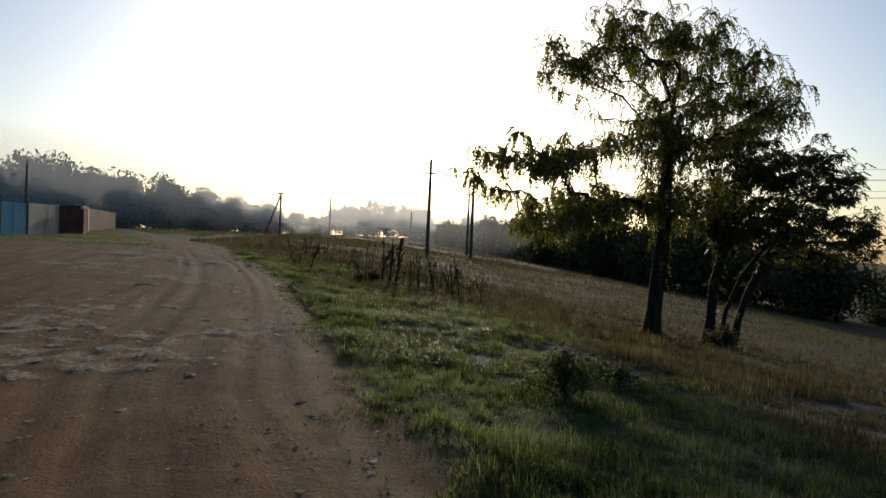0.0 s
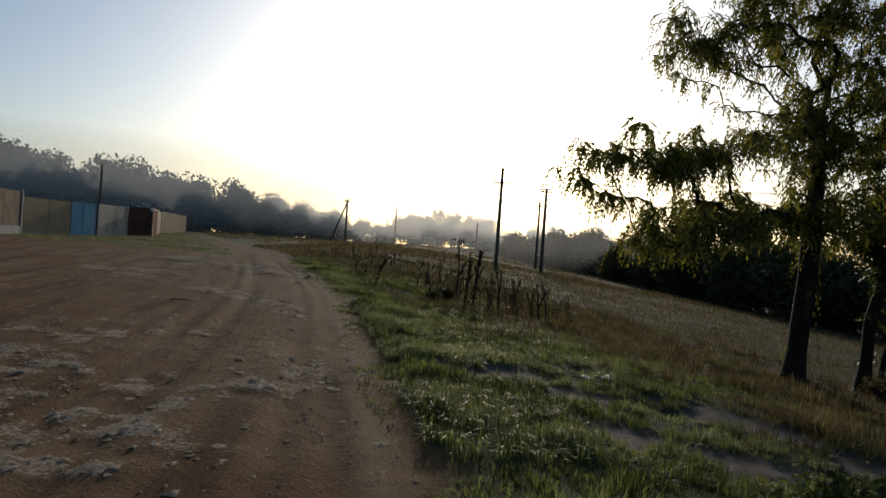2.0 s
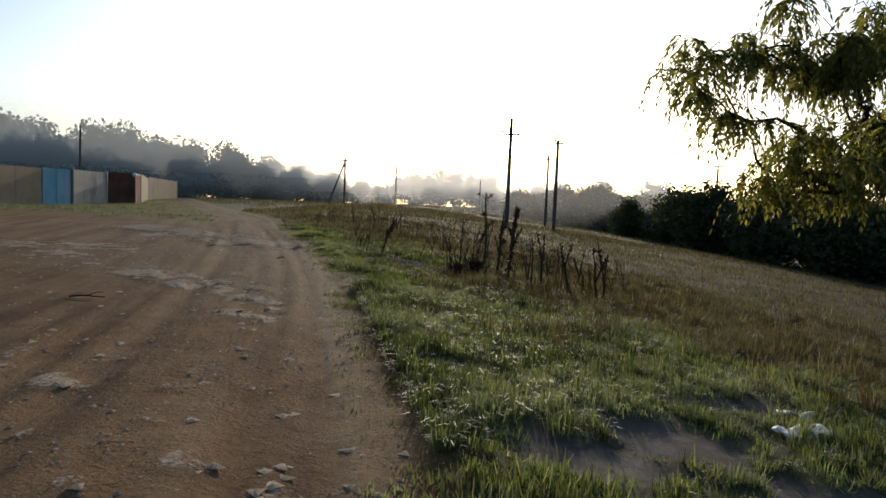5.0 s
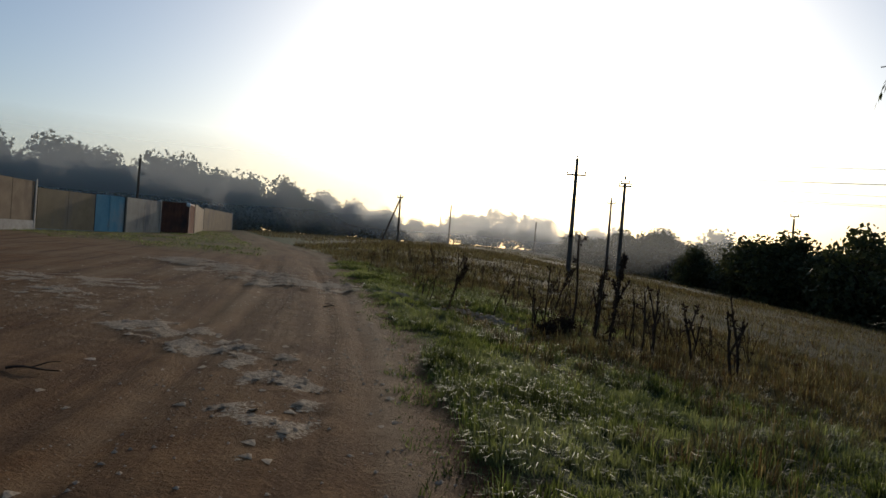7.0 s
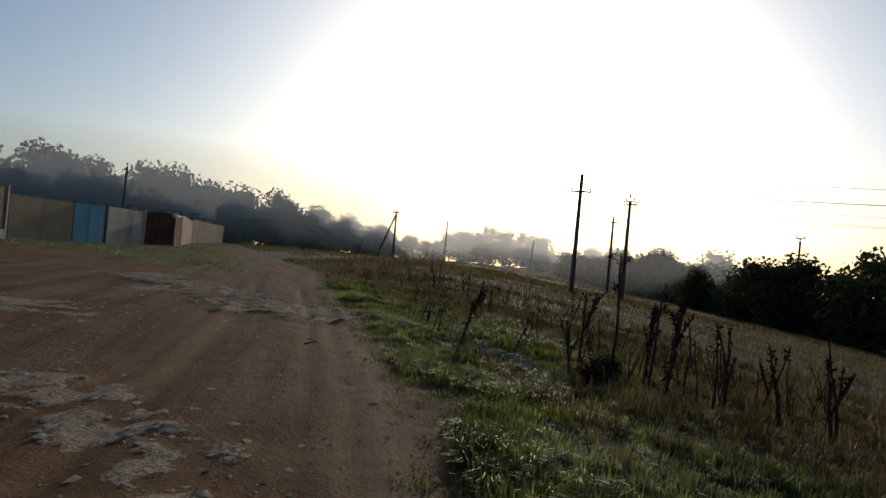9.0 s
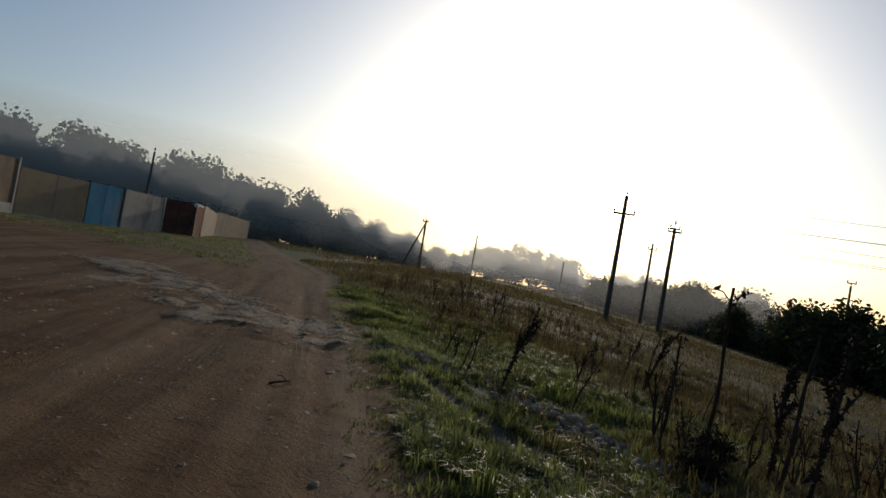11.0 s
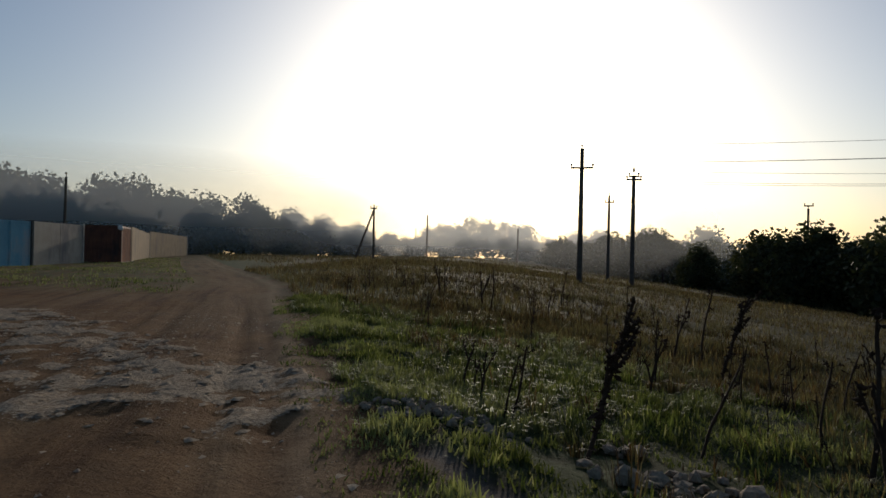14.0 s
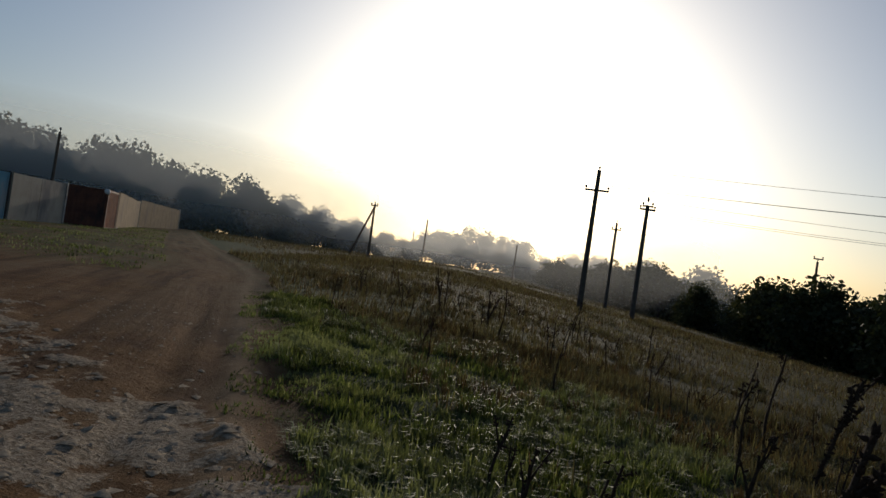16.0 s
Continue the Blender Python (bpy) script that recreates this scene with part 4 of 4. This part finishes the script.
# ---- grass ----
def blades(name, x, y, length, width, mat, label, seed, sink=.01, lean=.7):
    r = np.random.default_rng(seed)
    n = len(x)
    a = r.random(n) * 2 * np.pi
    side = np.stack([np.cos(a), np.sin(a), np.zeros(n)], 1)
    b = r.random(n) * 2 * np.pi
    tilt = lean * np.abs(r.normal(size=n))
    up = np.stack([np.cos(b) * tilt, np.sin(b) * tilt, np.ones(n)], 1)
    up /= np.linalg.norm(up, axis=1, keepdims=True)
    base = np.stack([x, y, ground(x, y) - sink], 1)
    L, W = length[:, None], width[:, None]
    tip = base + up * L + np.array([0, 0, -.25]) * L * tilt[:, None]
    v = np.stack([base - side * W, base + side * W, tip + side * W * .2, tip - side * W * .2], 1).reshape(-1, 3)
    ob = np_mesh(name, v, np.arange(4 * n).reshape(-1, 4), mat)
    return tagged(ob, label, "grass", kind="stuff")


gr = np.random.default_rng(33)
N = 480000
y = 1.2 + 33 * gr.random(N) ** 1.15
e = -.3 + 10.6 * gr.random(N) ** 1.5
x = x_edge(y) + e + .35 * (fbm(y * 1.7, y * 0 + 3, 51) - .5) * 2 * (1 - step(e, .5, 2))
tuft = fbm(x * 1.6, y * 1.6, 52)
small = fbm(x * 6, y * 6, 53)
dryness = step(e * .09 + .9 * (fbm(x * .35, y * .35, 54) - .5) + np.maximum(0, y - 20) * .005, .28, .55)
keep = (gr.random(N) < .45 + .9 * step(tuft * .4 + small * .6, .38, .6)) & (gr.random(N) > bare_mask(x, y) * 1.3)
keep &= gr.random(N) < .12 + .88 * step(e, -.25, .35)
keep &= ~((x < -3.6) & (np.abs(seg_dist(x, y, [(-4.9, 23.2), (-3.2, 22.0)])) < .45))
green = keep & (gr.random(N) > dryness)
brown = keep & ~green
hgt = (.02 + .11 * step(tuft * .5 + small * .5, .4, .64) * (.35 + .9 * gr.random(N)) + .035 * gr.random(N)) * (.45 + .55 * step(e, -.1, .5))
blades("grass", x[green], y[green], hgt[green], .0028 + .0035 * gr.random(green.sum()) + .00018 * y[green], M_GRASS, "short dewy green grass of the roadside verge", 1)
hd = .05 + .2 * gr.random(N) ** 2.2 * (.5 + step(tuft, .4, .65))
blades("grass", x[brown], y[brown], hd[brown], .0028 + .003 * gr.random(brown.sum()) + .0002 * y[brown], M_DRY, "dry brown and olive grass of the hillside", 2)
N = 190000
y = 6 + 78 * gr.random(N) ** 1.1
reach = np.where(y < 33, 9.5, 0)
x = x_fall(y) + 2 + reach + 44 * gr.random(N) ** 1.35 - np.where(y < 33, 2, np.minimum(y - 30, 12))
ok = (x > x_edge(y) + .1) & (gr.random(N) < .35 + 1.3 * step(fbm(x * .5, y * .5, 61), .4, .58)) & (np.hypot(x, y) > 9)
ok &= gr.random(N) > bare_mask(x, y)
x, y = x[ok], y[ok]
far_w = .0035 + .00022 * np.hypot(x, y)
blades("grass", x, y, .08 + .26 * gr.random(len(x)) ** 1.8, far_w * (.7 + .8 * gr.random(len(x))), M_DRY, "dry tufted grass of the far field", 3)
N = 60000
x, y = -60 + 100 * gr.random(N), 66 + 100 * gr.random(N) ** 1.4
ok = (x > x_edge(y) + .5) & (x < 26) & (fbm(x * .2, y * .2, 63) > .4)
x, y = x[ok], y[ok]
blades("grass", x, y, .12 + .3 * gr.random(len(x)) ** 1.6, .018 + .03 * gr.random(len(x)), M_DRY, "grey-green rough grass towards the tree line", 5)
N = 110000
x, y = -44 + 40 * gr.random(N), 29 + 66 * gr.random(N) ** 1.3
ok = (x < x_edge(y) - 3.0) & (y + .35 * (x + 8) + 12 * (fbm(x * .25, y * .25, 64) - .5) > 33) & (fbm(x * .6, y * .6, 62) > .38 + .2 * gr.random(N))
x, y = x[ok], y[ok]
blades("grass", x, y, .04 + .08 * gr.random(len(x)), .007 + .0002 * y + .01 * gr.random(len(x)), M_GRASS, "thin trodden grass of the yard", 4)

def tussocks(n, mat, label, seed, e0, e1, y0, y1, tall, power=1.3):
    r = np.random.default_rng(seed)
    ty = y0 + (y1 - y0) * r.random(n)
    te = e0 + (e1 - e0) * r.random(n) ** power
    tx = x_edge(ty) + te
    ok = (fbm(tx * .7, ty * .7, seed) > .46) & (bare_mask(tx, ty) < .3) & (seg_dist(tx, ty, [(-4.9, 23.2), (-3.2, 22.0)]) > .35)
    tx, ty = tx[ok], ty[ok]
    k = 30
    size = np.repeat(tall * (.5 + .8 * r.random(len(tx))), k)
    a = r.random(len(size)) * 2 * np.pi
    out = np.stack([np.cos(a), np.sin(a)], 1)
    rad = 1.5 * size * r.random(len(size)) ** .6
    bx, by = np.repeat(tx, k) + out[:, 0] * rad * .4, np.repeat(ty, k) + out[:, 1] * rad * .4
    bz = ground(bx, by) - .01
    L = size * (.6 + .6 * r.random(len(size)))
    lean = .15 + .75 * r.random(len(size))
    w = (.0014 + .002 * r.random(len(size)))[:, None] + .00008 * by[:, None]
    side = np.stack([-out[:, 1], out[:, 0], np.zeros(len(size))], 1)
    o3 = np.stack([out[:, 0], out[:, 1], np.zeros(len(size))], 1)
    p0 = np.stack([bx, by, bz], 1)
    p1 = p0 + o3 * (L * lean * .3)[:, None] + np.array([0, 0, 1.0]) * (L * .62)[:, None]
    p2 = p0 + o3 * (L * lean * .85)[:, None] + np.array([0, 0, 1.0]) * (L * (.95 - .45 * lean))[:, None]
    v = np.stack([p0 - side * w, p0 + side * w, p1 + side * w * .8, p1 - side * w * .8, p2 + side * w * .15, p2 - side * w * .15], 1).reshape(-1, 3)
    base = np.arange(len(size))[:, None, None] * 6
    f = (base + np.array([(0, 1, 2, 3), (3, 2, 4, 5)])[None]).reshape(-1, 4)
    tagged(np_mesh("grass", v, f, mat), label, "grass", kind="stuff")


tussocks(6200, M_GRASS, "arching green grass tussocks of the verge", 81, .1, 6, 2, 32, .15, 1.5)
tussocks(3400, M_DRY, "arching brown grass tussocks of the field", 82, 1.5, 14, 14, 48, .22, 1.1)

# ---- litter ----
def litter(x, y, a, b, turn, label):
    bm = bmesh.new()
    bmesh.ops.create_grid(bm, x_segments=9, y_segments=6, size=.5)
    for v in bm.verts:
        v.co.x, v.co.y = v.co.x * a, v.co.y * b
        v.co.z = .035 + .05 * noise.noise(Vector((v.co.x * 9, v.co.y * 9, a * 7)))
    bmesh.ops.solidify(bm, geom=bm.faces[:], thickness=.012)
    ob = part("litter", bm, M_LITTER, None, "", True)
    ob.matrix_basis = pose(x, y, ground1(x, y) + .01, 0, 0, turn)
    tagged(ob, label, "litter")


litter(.56, 12.65, .42, .18, 20, "crumpled whitish sheet lying in the grass")
litter(.75, 13.3, .3, .14, -15, "crumpled whitish sheet beside a bare patch")

# ---- stones ----
def stone_mesh(seed, flat):
    bm = bmesh.new()
    bmesh.ops.create_icosphere(bm, subdivisions=1, radius=.5)
    r = random.Random(seed)
    for v in bm.verts:
        v.co *= .72 + .5 * r.random()
        v.co.z *= flat
    me = bpy.data.meshes.new("stone")
    bm.to_mesh(me)
    bm.free()
    return me


SHAPES = {True: [stone_mesh(k, .17) for k in range(8)], False: [stone_mesh(30 + k, .75) for k in range(8)]}
for me in SHAPES[True]:
    me.materials.append(M_ROCK)
for me in SHAPES[False]:
    me.materials.append(M_RUBBLE)


def stone(parent, x, y, size, flat, r, lift=.18):
    ob = new("stone", SHAPES[flat][int(r.integers(8))])
    ob.parent = parent
    z = ground1(x, y) + size * lift * (.6 if flat else 1)
    m = pose(x, y, z, r.normal() * 12, r.normal() * 12, r.random() * 360) @ Matrix.Diagonal((size, size * (.6 + .5 * r.random()), size * (.6 + .6 * r.random()), 1))
    ob.matrix_basis = parent.matrix_basis.inverted() @ m


sr = np.random.default_rng(77)
heap = thing("rubble_heap", -4.2, 22.5, ground1(-4.2, 22.5), "heap of broken brown stones and rubble by the roadside", "rubble")
for k in range(190):
    u = sr.random()
    x, y = -5.0 + 2.1 * u + sr.normal() * .1, 23.25 - 1.6 * u + sr.normal() * .27
    stone(heap, x, y, .05 + .11 * sr.random() ** 2 + (.05 if k % 17 == 0 else 0), False, sr, .25)
heap2 = thing("gravel_heap", -6.1, 23.7, ground1(-6.1, 23.7), "small spread of pale gravel in the grass", "rubble")
for k in range(120):
    x, y = -6.1 + sr.normal() * .27, 23.75 + sr.normal() * .17
    stone(heap2, x, y, .035 + .06 * sr.random(), False, sr, .25)
placed = 0
while placed < 110:
    kind = sr.random()
    if kind < .5:
        i = int(sr.integers(1, 4))
        u = sr.random()
        x = OUTCROP[i][0] * (1 - u) + OUTCROP[i + 1][0] * u + sr.normal() * .6
        y = OUTCROP[i][1] * (1 - u) + OUTCROP[i + 1][1] * u + sr.normal() * .6
    elif kind < .72:
        i = int(sr.integers(1, 4))
        u = sr.random()
        x = STRIP[i][0] * (1 - u) + STRIP[i + 1][0] * u + sr.normal() * .35
        y = STRIP[i][1] * (1 - u) + STRIP[i + 1][1] * u + sr.normal() * .35
    else:
        x, y = -4 + 3 * sr.normal(), 7 + 3.5 * sr.normal()
    if x > float(x_edge(y)) - .5 or np.hypot(x + 3, y - 14) > 28:
        continue
    stone(floor_ob, x, y, .03 + .08 * sr.random() ** 2, True, sr, .0)
    placed += 1


def pebbles(n, seed, mat, label, big, stony):
    """Loose grit on the road, too small to count."""
    r = np.random.default_rng(seed)
    y = 2 + 28 * r.random(n) ** 1.2
    x = x_edge(y) - .1 - 7 * r.random(n) ** 1.3
    dense = fbm(x * .8, y * .8, 71)
    ok = r.random(n) < (stone_mask(x, y) * .9 + .03 if stony else .1 + .8 * step(dense, .45, .62))
    x, y = x[ok], y[ok]
    k = len(x)
    s = .006 + big * r.random(k) ** 3
    o = np.array([(1, 0, 0), (-.5, .87, 0), (-.5, -.87, 0), (.1, .05, .9)])
    a = r.random(k) * 6.28
    ca, sa = np.cos(a), np.sin(a)
    p = np.stack([o[:, 0][None] * ca[:, None] - o[:, 1][None] * sa[:, None], o[:, 0][None] * sa[:, None] + o[:, 1][None] * ca[:, None], np.tile(o[:, 2] * (.35 if stony else .8), (k, 1))], 2)
    p = p * (.7 + .6 * r.random((k, 4, 1))) * s[:, None, None] + np.stack([x, y, ground(x, y) - .001], 1)[:, None]
    base = np.arange(k)[:, None, None] * 4
    f = (base + np.array([(0, 1, 3), (1, 2, 3), (2, 0, 3)])[None]).reshape(-1, 3)
    ob = np_mesh("pebbles", p.reshape(-1, 3), f, mat)
    tagged(ob, label, "gravel", kind="stuff")


pebbles(16000, 91, M_RUBBLE, "loose grit and small clods scattered on the dirt road", .018, False)
pebbles(30000, 92, M_ROCK, "pale limestone chips in the stony stretches", .06, True)


def twig(x, y, length, turn, seed):
    r = np.random.default_rng(seed)
    root = thing("twig", x, y, ground1(x, y) + .012, "small crooked dry twig lying on the dirt road", "twig", rz=turn)
    s = Soup()
    pts = np.array([(length * u, .12 * length * math.sin(5 * u + seed), .006 + .02 * math.sin(3.1 * u)) for u in np.linspace(0, 1, 7)])
    s.tube(pts, np.linspace(.012, .005, 7), 5)
    s.mesh("stem", M_WEED, root)
    s = Soup()
    s.tube([pts[3], pts[3] + np.array([.1, .14, .03]) * length * 2, pts[3] + np.array([.16, .3, .01]) * length * 2], [.007, .005, .003], 5)
    s.mesh("side_shoot", M_WEED, root)


twig(-6.84, 14.5, .4, 20, 1)
twig(-6.63, 20.75, .3, 80, 2)
